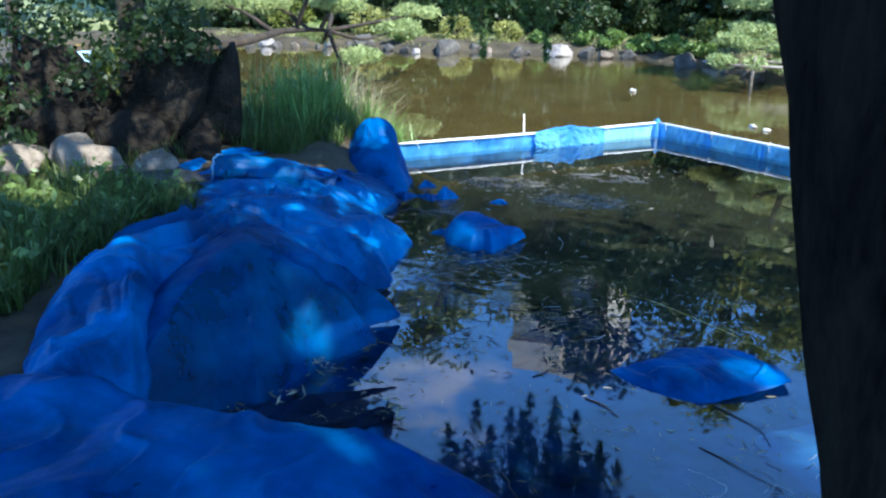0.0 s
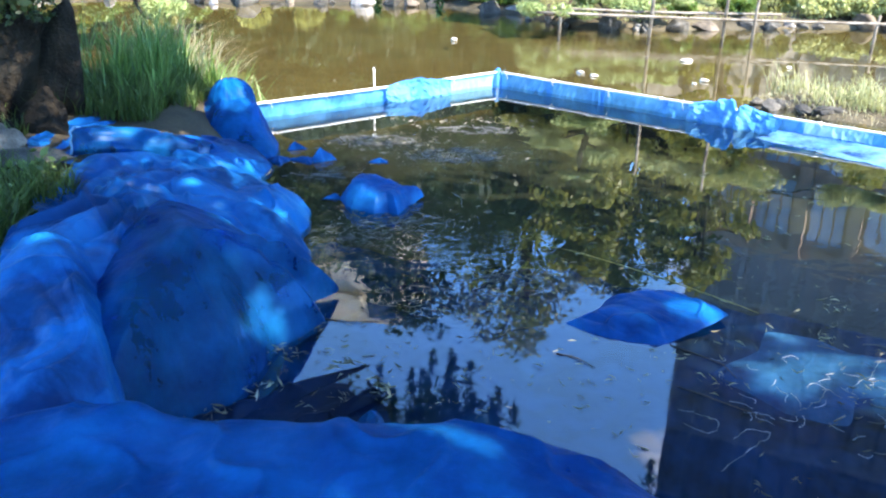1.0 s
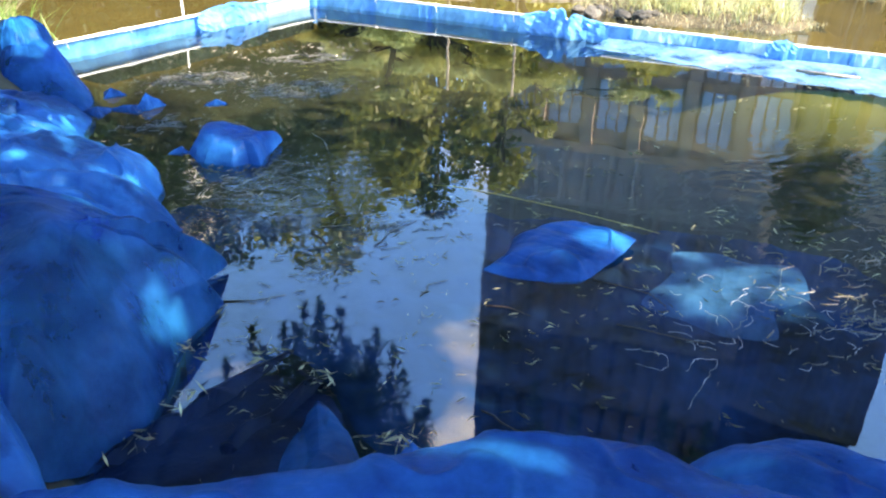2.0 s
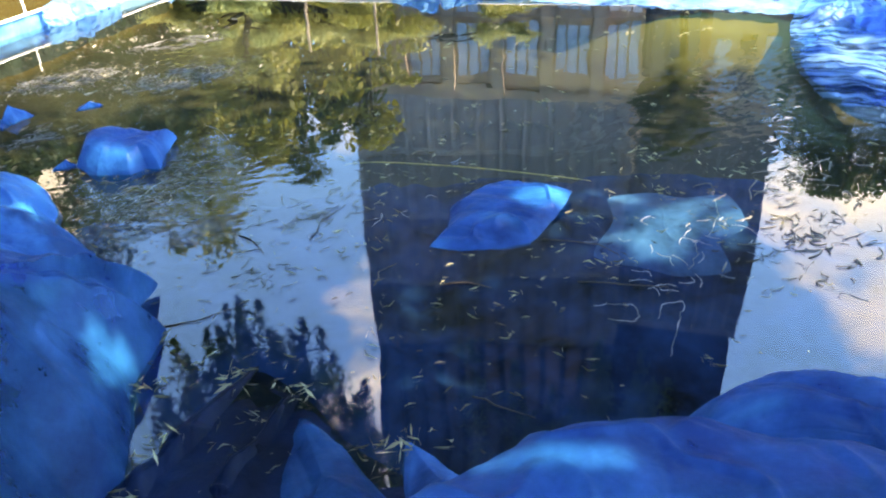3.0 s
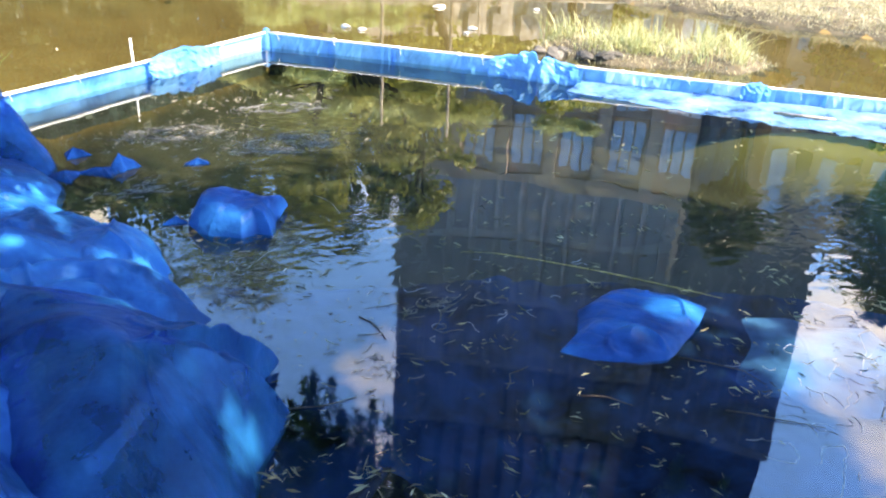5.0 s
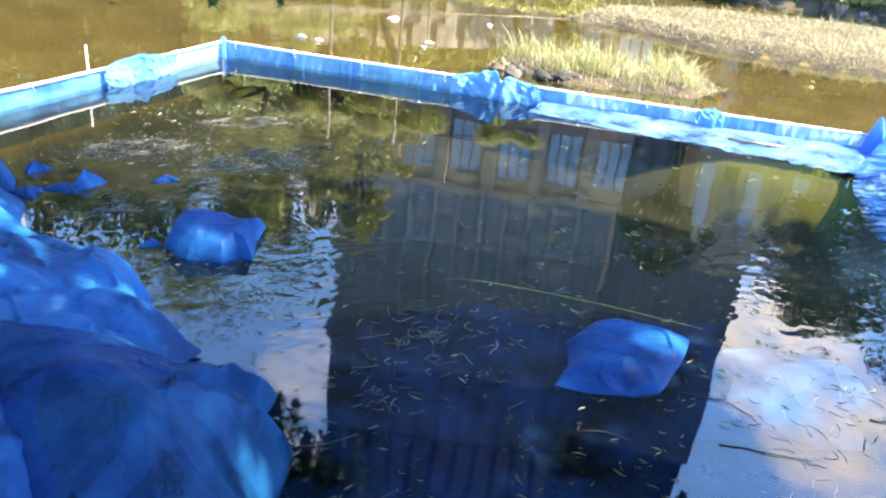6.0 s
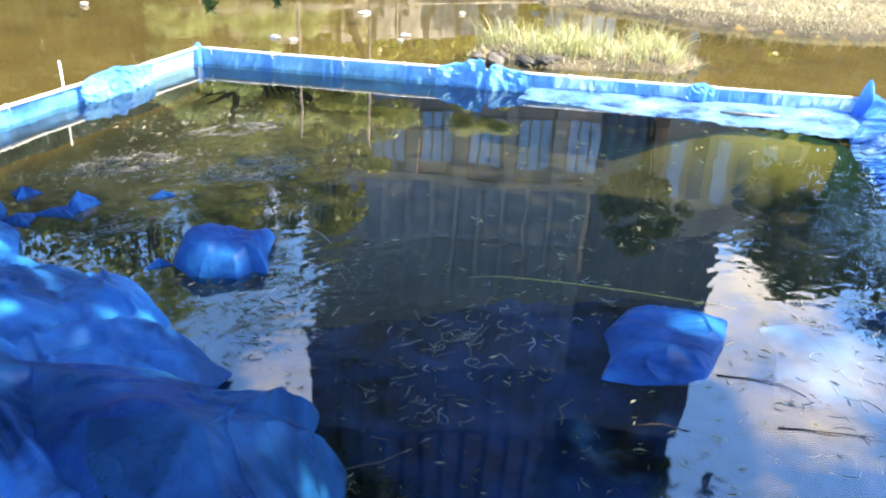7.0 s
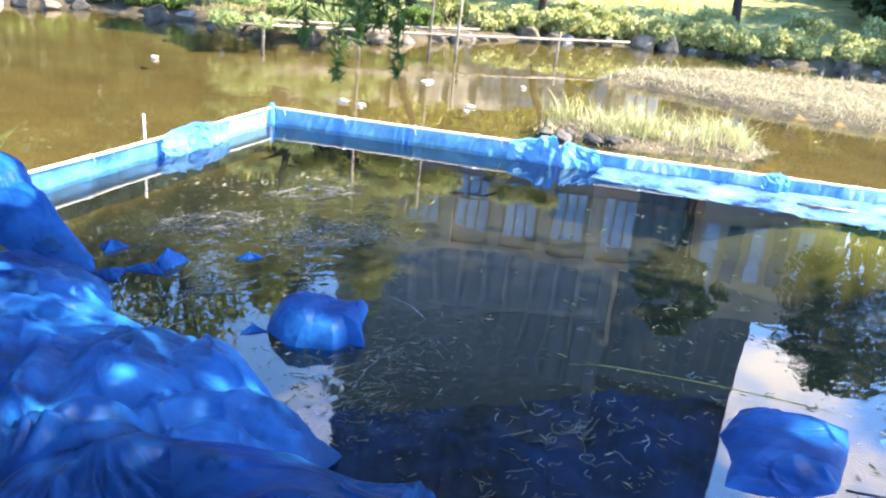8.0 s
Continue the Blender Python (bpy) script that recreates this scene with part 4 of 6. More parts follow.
drape("net_sheet", "pale blue netting slumped from the screen into the water", (4.75, 4.75),
      [(5.4, 5.1), (5.15, 5.3), (4.85, 5.22), (4.4, 4.85), (4.05, 4.5), (3.75, 4.05), (3.6, 3.65), (3.75, 3.3), (4.1, 3.35), (4.5, 3.75), (5.0, 4.4)],
      0.045, (0.22, 0.16, 0.03, -0.008, -0.012, -0.012, -0.014, -0.014, -0.01, 0.02, 0.14), 73, (5.3, 5.1), 1.1, 0.022, 5.0, 0.012, 0.012, mat=NET, group="", rings=80, spokes=260, facet=0.025, corner=0.4)

# wet creases of the sunken sheeting that just break the surface
CREASES = [[(1.17, 3.1), (1.3, 3.02), (1.24, 2.93), (1.16, 3.0)], [(1.32, 2.89), (1.4, 2.95), (1.48, 2.92), (1.39, 2.85), (1.2, 2.7)], [(1.67, 3.08), (1.78, 3.15), (1.85, 3.23)],
           [(1.43, 3.07), (1.5, 3.06), (1.54, 3.02)], [(2.22, 3.47), (2.1, 3.34), (1.93, 3.23)], [(-0.21, 5.03), (-0.01, 5.21), (0.21, 5.3)], [(0.42, 5.84), (0.47, 5.7), (0.46, 5.53)]]
for k, line in enumerate(CREASES):
    n = 8 * len(line)
    pts = [(x + 0.012 * n3(x * 30, y * 30, k), y + 0.012 * n3(x * 30, y * 30, k + 9.0), -0.001 + 0.004 * n3(x * 14, y * 14, k)) for x, y, z in curve_points([(x, y, 0.0) for x, y in line], n)]
    v, f = tube(pts, [0.0012 + 0.0014 * abs(n3(i * 0.4, k, 2.0)) for i in range(n)], 6)
    thing("sheet_crease", "pale wet crease of sunken sheeting at the surface", "tarpaulin", "sheeting creases", "", mesh_from("sheet_crease", v, f, CREASE))

# yellow cord afloat
v, f = tube(curve_points([(0.9, 4.87, -0.01), (1.08, 4.75, 0.001), (1.43, 4.43, 0.002), (1.73, 4.1, 0.002), (1.86, 3.96, -0.004)], 60), [0.0016] * 60, 6)
thing("cord", "thin yellow cord afloat on the pond", "cord", "", "", mesh_from("cord", v, f, STRING))

# ---- screen across the pond ----
fence = thing("screen_fence", "thin blue sheeting screen hung on white pipes across the pond", "barrier")


def hung_sheet(q, a0, a1, mat, pleat, sag, seed, top=0.15, toe=0.0):
    """A length of sheet hung behind the pipe of run q: pleats that widen downwards, a slack hem and pulled corners."""
    (x1, y1), (x2, y2) = SCREEN[q], SCREEN[q + 1]
    L = math.hypot(x2 - x1, y2 - y1)
    ux, uy = (x2 - x1) / L, (y2 - y1) / L
    n, rows = max(16, int((a1 - a0) / 0.009)), 14
    vs, fs = [], []
    for j in range(rows + 1):
        w = j / rows
        for i in range(n + 1):
            a = i / n
            u = a0 + (a1 - a0) * a
            fold = pleat * (abs(n3(u * 11 + seed, w * 0.5, 0.0)) * 1.6 - 0.4) * (0.25 + 0.75 * w)
            fold += 0.5 * pleat * n3(u * 27 + 2.0 * w + seed, w * 1.3, 4.0) * (0.3 + 0.7 * w)
            slack = sag * n3(u * 2.2, w * 1.1, seed) * math.sin(math.pi * w)
            diag = 0.35 * pleat * abs(n3(u * 6 + 4.5 * w, seed, 2.0)) * w
            o = -0.016 + fold + slack + diag + toe * w * w
            h = top - 0.004 - 0.012 * math.sin(math.pi * a) * (1 - w) + 0.004 * n3(u * 9, seed, 1.0) * (1 - w) - (top + 0.03) * w
            vs.append((x1 + ux * u + uy * o, y1 + uy * u - ux * o, h))
    for j in range(rows):
        for i in range(n):
            k = j * (n + 1) + i
            fs.append((k, k + 1, k + n + 2, k + n + 1))
    sheet = piece("sheet", mesh_from("sheet", vs, fs, mat), fence, "thin wrinkled blue sheet")
    # below the surface the sheet's dimness in murky water is put into its colour
    v = []
    for i in range(13):
        u = a0 + (a1 - a0) * i / 12
        for w in (-0.035, -0.5):
            o = -0.02 + 0.02 * n3(u * 3, w * 3, seed)
            v.append((x1 + ux * u + uy * o, y1 + uy * u - ux * o, w))
    piece("skirt", mesh_from("skirt", v, [(2 * i, 2 * i + 1, 2 * i + 3, 2 * i + 2) for i in range(12)], DIM_SKIRT), fence, "underwater sheet coloured dark for the murk")
    # ties round the pipe at both ends, with loose tails
    gg = random.Random(int(seed * 10))
    for u in (a0 + gg.uniform(0.03, 0.3),):
        px, py = x1 + ux * u, y1 + uy * u
        tail = gg.uniform(0.03, 0.1)
        v, f = tube([(px - uy * 0.018, py + ux * 0.018, top - 0.03), (px - uy * 0.016, py + ux * 0.016, top + 0.008), (px, py, top + 0.016), (px + uy * 0.016, py - ux * 0.016, top), (px + uy * 0.02 + ux * 0.02, py - ux * 0.02 + uy * 0.02, top - tail)], [0.003] * 5, 5)
        piece("tie", mesh_from("tie", v, f, PIPE), sheet, "pale tie")


for (x1, y1), (x2, y2) in zip(SCREEN[:3], SCREEN[1:4]):
    L = math.hypot(x2 - x1, y2 - y1)
    n = int(L / 0.25)
    pts = [(x1 + (x2 - x1) * i / n, y1 + (y2 - y1) * i / n, 0.15 - 0.006 * math.sin(math.pi * i / n) + 0.003 * n3(i * 0.5, x1, 0)) for i in range(n + 1)]
    v, f = tube(pts, [0.012] * (n + 1), 8)
    piece("pipe", mesh_from("pipe", v, f, PIPE), fence, "white plastic pipe")
    for i in range(3, n, 5):
        p0, p1 = Vector(pts[i]), Vector(pts[i - 1])
        v, f = tube([p0, p0 + (p1 - p0).normalized() * 0.06], [0.0155, 0.0155], 8)
        piece("coupling", mesh_from("coupling", v, f, PIPE), fence, "white pipe coupling")
# run by run: start, end, sheet, depth of the pleats, slack
for q, runs in enumerate([
        [(0.0, 0.78, THIN, 0.02, 0.03), (0.74, 1.5, THIN, 0.025, 0.03), (1.45, 2.3, THIN, 0.035, 0.04), (2.26, 3.07, PALE_THIN, 0.012, 0.02)],
        [(0.0, 0.7, THIN, 0.03, 0.02), (0.66, 1.35, THIN, 0.024, 0.03), (1.32, 2.05, THIN, 0.028, 0.03), (2.02, 2.76, THIN, 0.034, 0.03)],
        [(0.0, 0.62, THIN, 0.03, 0.03), (0.58, 1.2, PALE_THIN, 0.032, 0.03), (1.16, 1.6, THIN, 0.03, 0.02), (1.56, 2.1, PALE_THIN, 0.036, 0.03), (2.06, 2.52, THIN, 0.03, 0.03), (2.48, 3.35, PALE_THIN, 0.045, 0.03)],
        [(0.0, 0.95, THIN, 0.03, 0.04), (0.9, 1.84, FADED, 0.04, 0.06)]]):
    for c, (a0, a1, mat, pleat, sag) in enumerate(runs):
        hung_sheet(q, a0, a1, mat, pleat, sag, 3.7 * q + 11.3 * c + 1.0, 0.15 if q < 3 else 0.23, 0.0 if q < 3 else 0.09)
v, f = tube([(-0.2, 8.8, -0.3), (-0.215, 8.79, 0.34)], [0.009, 0.009], 8)
piece("post", mesh_from("post", v, f, PIPE), fence, "white upright stake")


def bunch(x, y, along, across, h, turn, seed):
    ring = []
    for a, m in ((0, 1.0), (0.8, 0.75), (1.57, 1.0), (2.3, 0.8), (3.14, 1.0), (3.9, 0.8), (4.71, 1.0), (5.5, 0.75)):
        lx, ly = along * m * math.cos(a), across * m * math.sin(a)
        ring.append((x + lx * math.cos(turn) - ly * math.sin(turn), y + lx * math.sin(turn) + ly * math.cos(turn)))
    piece("gathered_sheet", drape_mesh("gathered_sheet", (x, y), ring, h, (-0.02,), seed, None, 1.6, 0.07, 3.4, 0.04, 0.02, rings=34, spokes=130, mat=THIN), fence, "sheet gathered over the pipe")


def flap(q, u0, u1, peak, hump, reach, seed):
    """Slack sheet pulled up over the pipe into a hump and hanging down to the water inside."""
    (x1, y1), (x2, y2) = SCREEN[q], SCREEN[q + 1]
    L = math.hypot(x2 - x1, y2 - y1)
    ux, uy = (x2 - x1) / L, (y2 - y1) / L
    n, rows = max(12, int((u1 - u0) / 0.035)), 11
    vs, fs = [], []
    for j in range(rows + 1):
        w = j / rows
        for i in range(n + 1):
            a = i / n
            u = u0 + (u1 - u0) * a
            bell = max(0.0, min(a / peak, (1 - a) / (1 - peak))) * (0.8 + 0.4 * n3(a * 5, 0.3, seed))
            crest = 0.156 + hump * bell
            if w < 0.3:
                o, h = -0.05 - 0.03 * bell + 0.17 * w, 0.06 + (crest - 0.06) * (w / 0.3) ** 0.6
            else:
                e = (w - 0.3) / 0.7
                o, h = 0.01 + (0.03 + reach * bell) * e ** 0.7, crest - (crest + 0.015) * e ** 1.15
            ridge = noise.voronoi((u * 7 + seed, w * 2.2 + 1.5 * a, 0.0))[0][0] - 0.4
            fine = abs(n3(u * 24 + 3 * w, w * 2, seed))
            o += (0.07 * ridge + 0.04 * fine) * min(1, w * 3)
            h += 0.05 * ridge * bell * (1 - w) + 0.016 * n3(u * 31, w * 9, seed) * bell
            o += 0.02 * n3(u * 33, w * 11, seed + 3)
            u += 0.012 * n3(u * 37, w * 13, seed + 5)
            vs.append((x1 + ux * u + uy * o, y1 + uy * u - ux * o, h))
    for j in range(rows):
        for i in range(n):
            a = j * (n + 1) + i
            fs.append((a, a + 1, a + n + 2, a + n + 1))
    piece("gathered_sheet", mesh_from("gathered_sheet", vs, fs, FADED, False), fence, "slack sheet gathered over the pipe")


flap(0, 1.5, 2.1, 0.7, 0.075, 0.05, 201.0)
flap(0, 1.8, 2.35, 0.3, 0.03, 0.07, 202.0)
flap(1, 2.3, 2.76, 0.9, 0.12, 0.03, 214.0)
flap(2, 0.0, 0.4, 0.1, 0.07, 0.05, 205.0)
flap(2, 1.8, 2.05, 0.6, 0.04, 0.03, 206.0)
bunch(1.17, 9.7, 0.1, 0.06, 0.175, 0.0, 203)
bunch(5.78, 5.68, 0.13, 0.1, 0.32, -0.3, 206)
v, f = tube(curve_points([(5.85, 5.55, 0.26), (5.55, 5.2, 0.245), (5.2, 4.65, 0.24), (4.9, 4.2, 0.24), (4.6, 3.7, 0.22)], 14), [0.014] * 14, 8)
piece("pipe", mesh_from("pipe", v, f, PIPE), fence, "white plastic pipe")
v, f = tube(curve_points([(6.3, 5.35, 0.25), (5.7, 4.75, 0.23), (5.2, 4.1, 0.22), (4.95, 3.7, 0.2)], 14), [0.014] * 14, 8)
piece("pipe", mesh_from("pipe", v, f, PIPE), fence, "white plastic pipe")
v, f = tube(curve_points([(5.3, 4.85, 0.25), (5.12, 4.62, 0.25), (5.03, 4.5, 0.22), (5.0, 4.5, 0.1), (4.98, 4.51, 0.03), (4.88, 4.55, 0.015)], 24), [0.018] * 24, 8)
piece("pipe_elbow", mesh_from("pipe_elbow", v, f, PIPE), fence, "white bent pipe end")

# loose film that lies on the water inside the screen
outer = curve_points([(3.55, 7.62, 0), (4.4, 6.9, 0), (5.1, 6.28, 0), (5.7, 5.75, 0), (5.72, 5.55, 0)], 90)
inner = curve_points([(3.25, 7.42, 0), (3.75, 6.78, 0), (4.4, 6.05, 0), (4.85, 5.5, 0), (5.1, 5.25, 0)], 90)
sv, sf = [], []
for j in range(31):
    w = j / 30
    for i in range(90):
        (ox, oy, _), (ix, iy, _) = outer[i], inner[i]
        edge = w * (1 + 0.14 * n3(i * 0.12, 3.0, 1.0) + 0.07 * n3(i * 0.4, 1.0, 7.0))
        x, y = ox + (ix - ox) * edge, oy + (iy - oy) * edge
        ridge = max(0.0, 1 - abs(n3(x * 3.0, y * 3.0, 2.0)) / 0.12)
        sv.append((x, y, 0.003 + 0.006 * ridge * (1 - 0.4 * w) + 0.004 * n3(x * 9, y * 9, 1.0) + 0.03 * (1 - w) ** 4))
for j in range(30):
    for i in range(89):
        a = j * 90 + i
        sf.append((a, a + 1, a + 91, a + 90))
thing("floating_film", "torn pale blue film spread on the water along the screen", "tarpaulin", "", "", mesh_from("floating_film", sv, sf, FLOAT_FILM))
v, f = tube([(4.62, 6.3, 0.012), (4.82, 6.1, 0.014), (5.0, 5.98, 0.012)], [0.014, 0.016, 0.012], 7, 3.0, 0.3)
thing("stick", "pale stick lying on the film beside the screen", "stick", "", "", mesh_from("stick", v, f, WOOD))

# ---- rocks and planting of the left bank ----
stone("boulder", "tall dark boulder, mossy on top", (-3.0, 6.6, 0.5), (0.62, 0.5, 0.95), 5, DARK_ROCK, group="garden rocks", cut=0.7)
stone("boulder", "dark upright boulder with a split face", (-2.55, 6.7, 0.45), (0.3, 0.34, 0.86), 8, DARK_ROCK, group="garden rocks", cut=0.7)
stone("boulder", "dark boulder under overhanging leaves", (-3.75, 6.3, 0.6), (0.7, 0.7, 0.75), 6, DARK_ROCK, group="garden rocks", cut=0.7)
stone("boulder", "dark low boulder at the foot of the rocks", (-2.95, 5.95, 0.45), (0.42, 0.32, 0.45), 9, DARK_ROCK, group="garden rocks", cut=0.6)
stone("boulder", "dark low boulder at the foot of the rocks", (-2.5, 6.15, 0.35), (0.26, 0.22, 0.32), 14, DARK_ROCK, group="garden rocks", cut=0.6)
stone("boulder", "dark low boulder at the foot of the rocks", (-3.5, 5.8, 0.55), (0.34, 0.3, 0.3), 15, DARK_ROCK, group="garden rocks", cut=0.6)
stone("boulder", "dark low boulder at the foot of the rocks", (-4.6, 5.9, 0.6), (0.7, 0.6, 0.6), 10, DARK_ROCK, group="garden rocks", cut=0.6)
for i, (x, y, sz) in enumerate([(-3.3, 4.95, 0.27), (-2.85, 5.2, 0.25), (-2.5, 5.5, 0.16), (-3.75, 4.75, 0.26), (-3.1, 5.45, 0.2), (-3.55, 5.4, 0.22), (-2.62, 5.75, 0.13)]):
    stone("rounded_stone", "rounded pale edging stone in patchy sun", (x, y, height_at(x, y) + sz * 0.3), (sz * 1.25, sz * 1.05, sz * 0.85), 20 + i, EDGE_ROCK, group="edging stones")
stone("flat_stone", "flat dark stepping stone beside the sheeting", (-2.2, 5.05, 0.44), (0.35, 0.2, 0.06), 34, ROCK)
stone("edging_stone", "dark stone post at the edge of the path", (-3.05, 4.25, 0.55), (0.2, 0.2, 0.35), 35, DARK_ROCK)


def scatter(n, seed, inside, xr, yr):
    """n points of a rectangle that the test keeps, set on the ground."""
    g = np.random.default_rng(seed)
    got = np.zeros((0, 2))
    while len(got) < n:
        p = np.stack([g.uniform(*xr, n * 3), g.uniform(*yr, n * 3)], 1)
        got = np.concatenate([got, p[inside(p[:, 0], p[:, 1])]])
    got = got[:n]
    return np.column_stack([got, ground_height(got[:, 0], got[:, 1]) - 0.01])


g = np.random.default_rng(3)
N = 2000
third = N // 3
b = np.stack([np.concatenate([g.normal(-2.1, 0.26, third), g.normal(-1.75, 0.2, third), g.normal(-1.62, 0.1, N - 2 * third)]), np.concatenate([g.normal(7.5, 0.26, third), g.normal(8.05, 0.26, third), g.normal(8.3, 0.16, N - 2 * third)])], 1)
h = g.uniform(0.3, 0.8, N) * np.repeat([1.0, 0.75, 0.5], [third, third, N - 2 * third])
clear_of = ~((b[:, 1] < 7.95) & (b[:, 0] > -1.8))
b, h = b[clear_of], h[clear_of]
bz = np.maximum(ground_height(b[:, 0], b[:, 1]), -0.1)
v, f = blades(np.column_stack([b, bz]), h, g.uniform(0.009, 0.021, len(b)), 4, 0.7, 4)
thing("iris_clump", "tall green iris blades at the pond edge", "plant", "", "stuff", mesh_tris("iris_clump", v, f, IRIS))
b = np.stack([g.normal(-1.95, 0.16, 500), g.normal(8.35, 0.2, 500)], 1)
v, f = blades(np.column_stack([b, np.maximum(ground_height(b[:, 0], b[:, 1]), -0.05)]), g.uniform(0.4, 0.85, 500), g.uniform(0.005, 0.009, 500), 6, 1.1, 4)
thing("reeds", "bleached feathery reeds behind the iris", "reeds", "", "stuff", mesh_tris("reeds", v, f, BLEACHED))
# low weeds between the iris and the sheeting, and over the bank
b = scatter(2600, 23, lambda x, y: (x < -1.62) & (edge_distance(x, y, POND) < 0.1) & ((x < -1.8) | (y > 6.95)), (-2.7, -1.6), (6.5, 7.6))
b2 = scatter(700, 27, lambda x, y: edge_distance(x, y, POND) < 0.0, (-1.85, -1.45), (7.45, 8.3))
b = np.concatenate([b, b2])
v, f = blades(b, np.concatenate([g.uniform(0.08, 0.34, len(b) - len(b2)), g.uniform(0.05, 0.16, len(b2))]), g.uniform(0.006, 0.014, len(b)), 24, 0.9, 3)
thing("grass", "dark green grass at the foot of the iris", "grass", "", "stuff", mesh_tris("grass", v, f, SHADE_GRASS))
b = scatter(3600, 25, lambda x, y: (x < -1.78 - 0.1 * np.abs(np.sin(y * 3))) & (edge_distance(x, y, POND) < -0.3), (-4.2, -1.7), (1.7, 5.0))
b = b[np.array([n3(x * 2.2, y * 2.2, 3.0) > -0.15 for x, y, z in b])]
b[:, 2] += g.uniform(0.02, 0.24, len(b))
v, f = leaves(b, 0.075, 26, 2.0, 0.1, 0.3)
thing("weeds", "broad-leaved green weeds on the shaded bank", "plant", "", "stuff", mesh_tris("weeds", v, f, LEAF_WEED))
b = scatter(16000, 12, lambda x, y: (edge_distance(x, y, POND) < -0.25) & (x < -1.2), (-5, -1.0), (1.5, 7.5))
bare = ((b[:, 0] > -2.15) & (b[:, 1] > 4.1)) | ((b[:, 0] > -1.75) & (b[:, 1] > 2.4)) | ((b[:, 0] > -1.5) & (b[:, 1] < 2.5)) | ((b[:, 0] > -2.5) & (b[:, 1] > 5.4))
b = b[~bare]
b = b[np.array([n3(x * 1.5, y * 1.5, 8.0) > -0.4 for x, y, z in b])]
v, f = blades(b, g.uniform(0.06, 0.22, len(b)), g.uniform(0.005, 0.011, len(b)), 13, 0.7, 3)
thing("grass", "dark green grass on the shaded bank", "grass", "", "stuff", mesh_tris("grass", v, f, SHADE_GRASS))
b = scatter(7000, 14, lambda x, y: (x < -1.72 - 0.12 * np.abs(np.sin(y * 4))) & (y > 1.9), (-2.7, -1.6), (1.9, 4.9))
v, f = blades(b, g.uniform(0.1, 0.3, len(b)), g.uniform(0.007, 0.016, len(b)), 15, 0.9, 3)
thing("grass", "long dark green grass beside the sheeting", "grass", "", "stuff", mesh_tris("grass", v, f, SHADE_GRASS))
pts = [blob((x, y, z), (r, r, r * 0.6), n, g, 0.1) for x, y, z, r, n in [(-3.0, 6.6, 1.35, 0.45, 500), (-3.7, 6.2, 1.35, 0.5, 500), (-4.1, 5.6, 1.0, 0.5, 400), (-4.2, 5.2, 0.8, 0.45, 350), (-3.6, 5.7, 0.8, 0.25, 150), (-2.6, 6.3, 1.2, 0.25, 160), (-4.6, 7.2, 1.5, 0.7, 500), (-3.05, 6.25, 1.15, 0.3, 260), (-2.75, 6.5, 1.3, 0.28, 240), (-3.3, 6.0, 0.95, 0.3, 200), (-2.5, 6.45, 1.15, 0.16, 90), (-3.9, 5.2, 0.62, 0.3, 220), (-3.5, 5.35, 0.6, 0.18, 90)]]
v, f = leaves(np.concatenate(pts), 0.07, 31, 1.7)
thing("creeper", "leafy creeper hanging over the dark boulders", "plant", "", "stuff", mesh_tris("creeper", v, f, LEAF_DARK))
v, f = tube([(-2.3, 7.5, 0.12), (-1.7, 7.85, 0.06)], [0.025, 0.025], 8)
thing("plank", "grey weathered pole lying at the iris roots", "pole", "", "", mesh_from("plank", v, f, WOOD))

# ---- islet, sand bar and far bank ----
tufts = scatter(46, 15, lambda x, y: edge_distance(x, y, ISLET) > 0.08, (3.8, 6.3), (7.3, 9.5))
g = np.random.default_rng(21)
b = np.repeat(tufts, 26, axis=0) + np.column_stack([g.normal(0, 0.07, (len(tufts) * 26, 2)), np.zeros(len(tufts) * 26)])
hh = np.repeat(g.uniform(0.16, 0.46, len(tufts)), 26) * g.uniform(0.35, 1.0, len(b))
v, f = blades(b, hh, g.uniform(0.006, 0.012, len(b)), 16, 1.1, 4)
thing("reeds", "sunlit pale green reeds on a small islet", "reeds", "", "stuff", mesh_tris("reeds", v, f, REED))
b = scatter(2500, 18, lambda x, y: edge_distance(x, y, ISLET) > -0.05, (3.8, 6.3), (7.3, 9.5))
v, f = blades(b, g.uniform(0.03, 0.1, len(b)), g.uniform(0.006, 0.012, len(b)), 22, 1.4, 3)
thing("grass", "short bleached grass on a small islet", "grass", "", "stuff", mesh_tris("grass", v, f, BLEACHED))
b = scatter(34000, 17, lambda x, y: edge_distance(x, y, BAR) > 0.05, (6.8, 14), (6.8, 12.2))
hh = g.uniform(0.02, 0.075, len(b)) * np.where(g.uniform(0, 1, len(b)) < 0.03, 3.5, 1.0)
v, f = blades(b, hh, g.uniform(0.007, 0.013, len(b)), 18, 1.6, 3)
thing("grass", "sun-bleached grass on a low bar", "grass", "", "stuff", mesh_tris("grass", v, f, BLEACHED))
for i in range(7):
    u = i / 16
    x, y = 3.86 + 1.7 * u + 0.05 * math.sin(i * 5), 8.8 - 1.35 * u + 0.06 * math.cos(i * 3)
    sz = 0.07 + 0.05 * abs(math.sin(i * 2.3))
    stone("islet_stone", "flat grey-brown stone on the islet's edge", (x, y, 0.02), (sz * 1.6, sz, sz * 0.7), 300 + i, ROCK, group="islet stones")
b = scatter(26000, 19, lambda x, y: (edge_distance(x, y, POND) < -0.25) & (edge_distance(x, y, POND) > -4.5) & (y > 11), (-9, 18), (11, 22))
b = b[np.array([n3(x * 0.9, y * 0.9, 5.0) > -0.25 for x, y, z in b])]
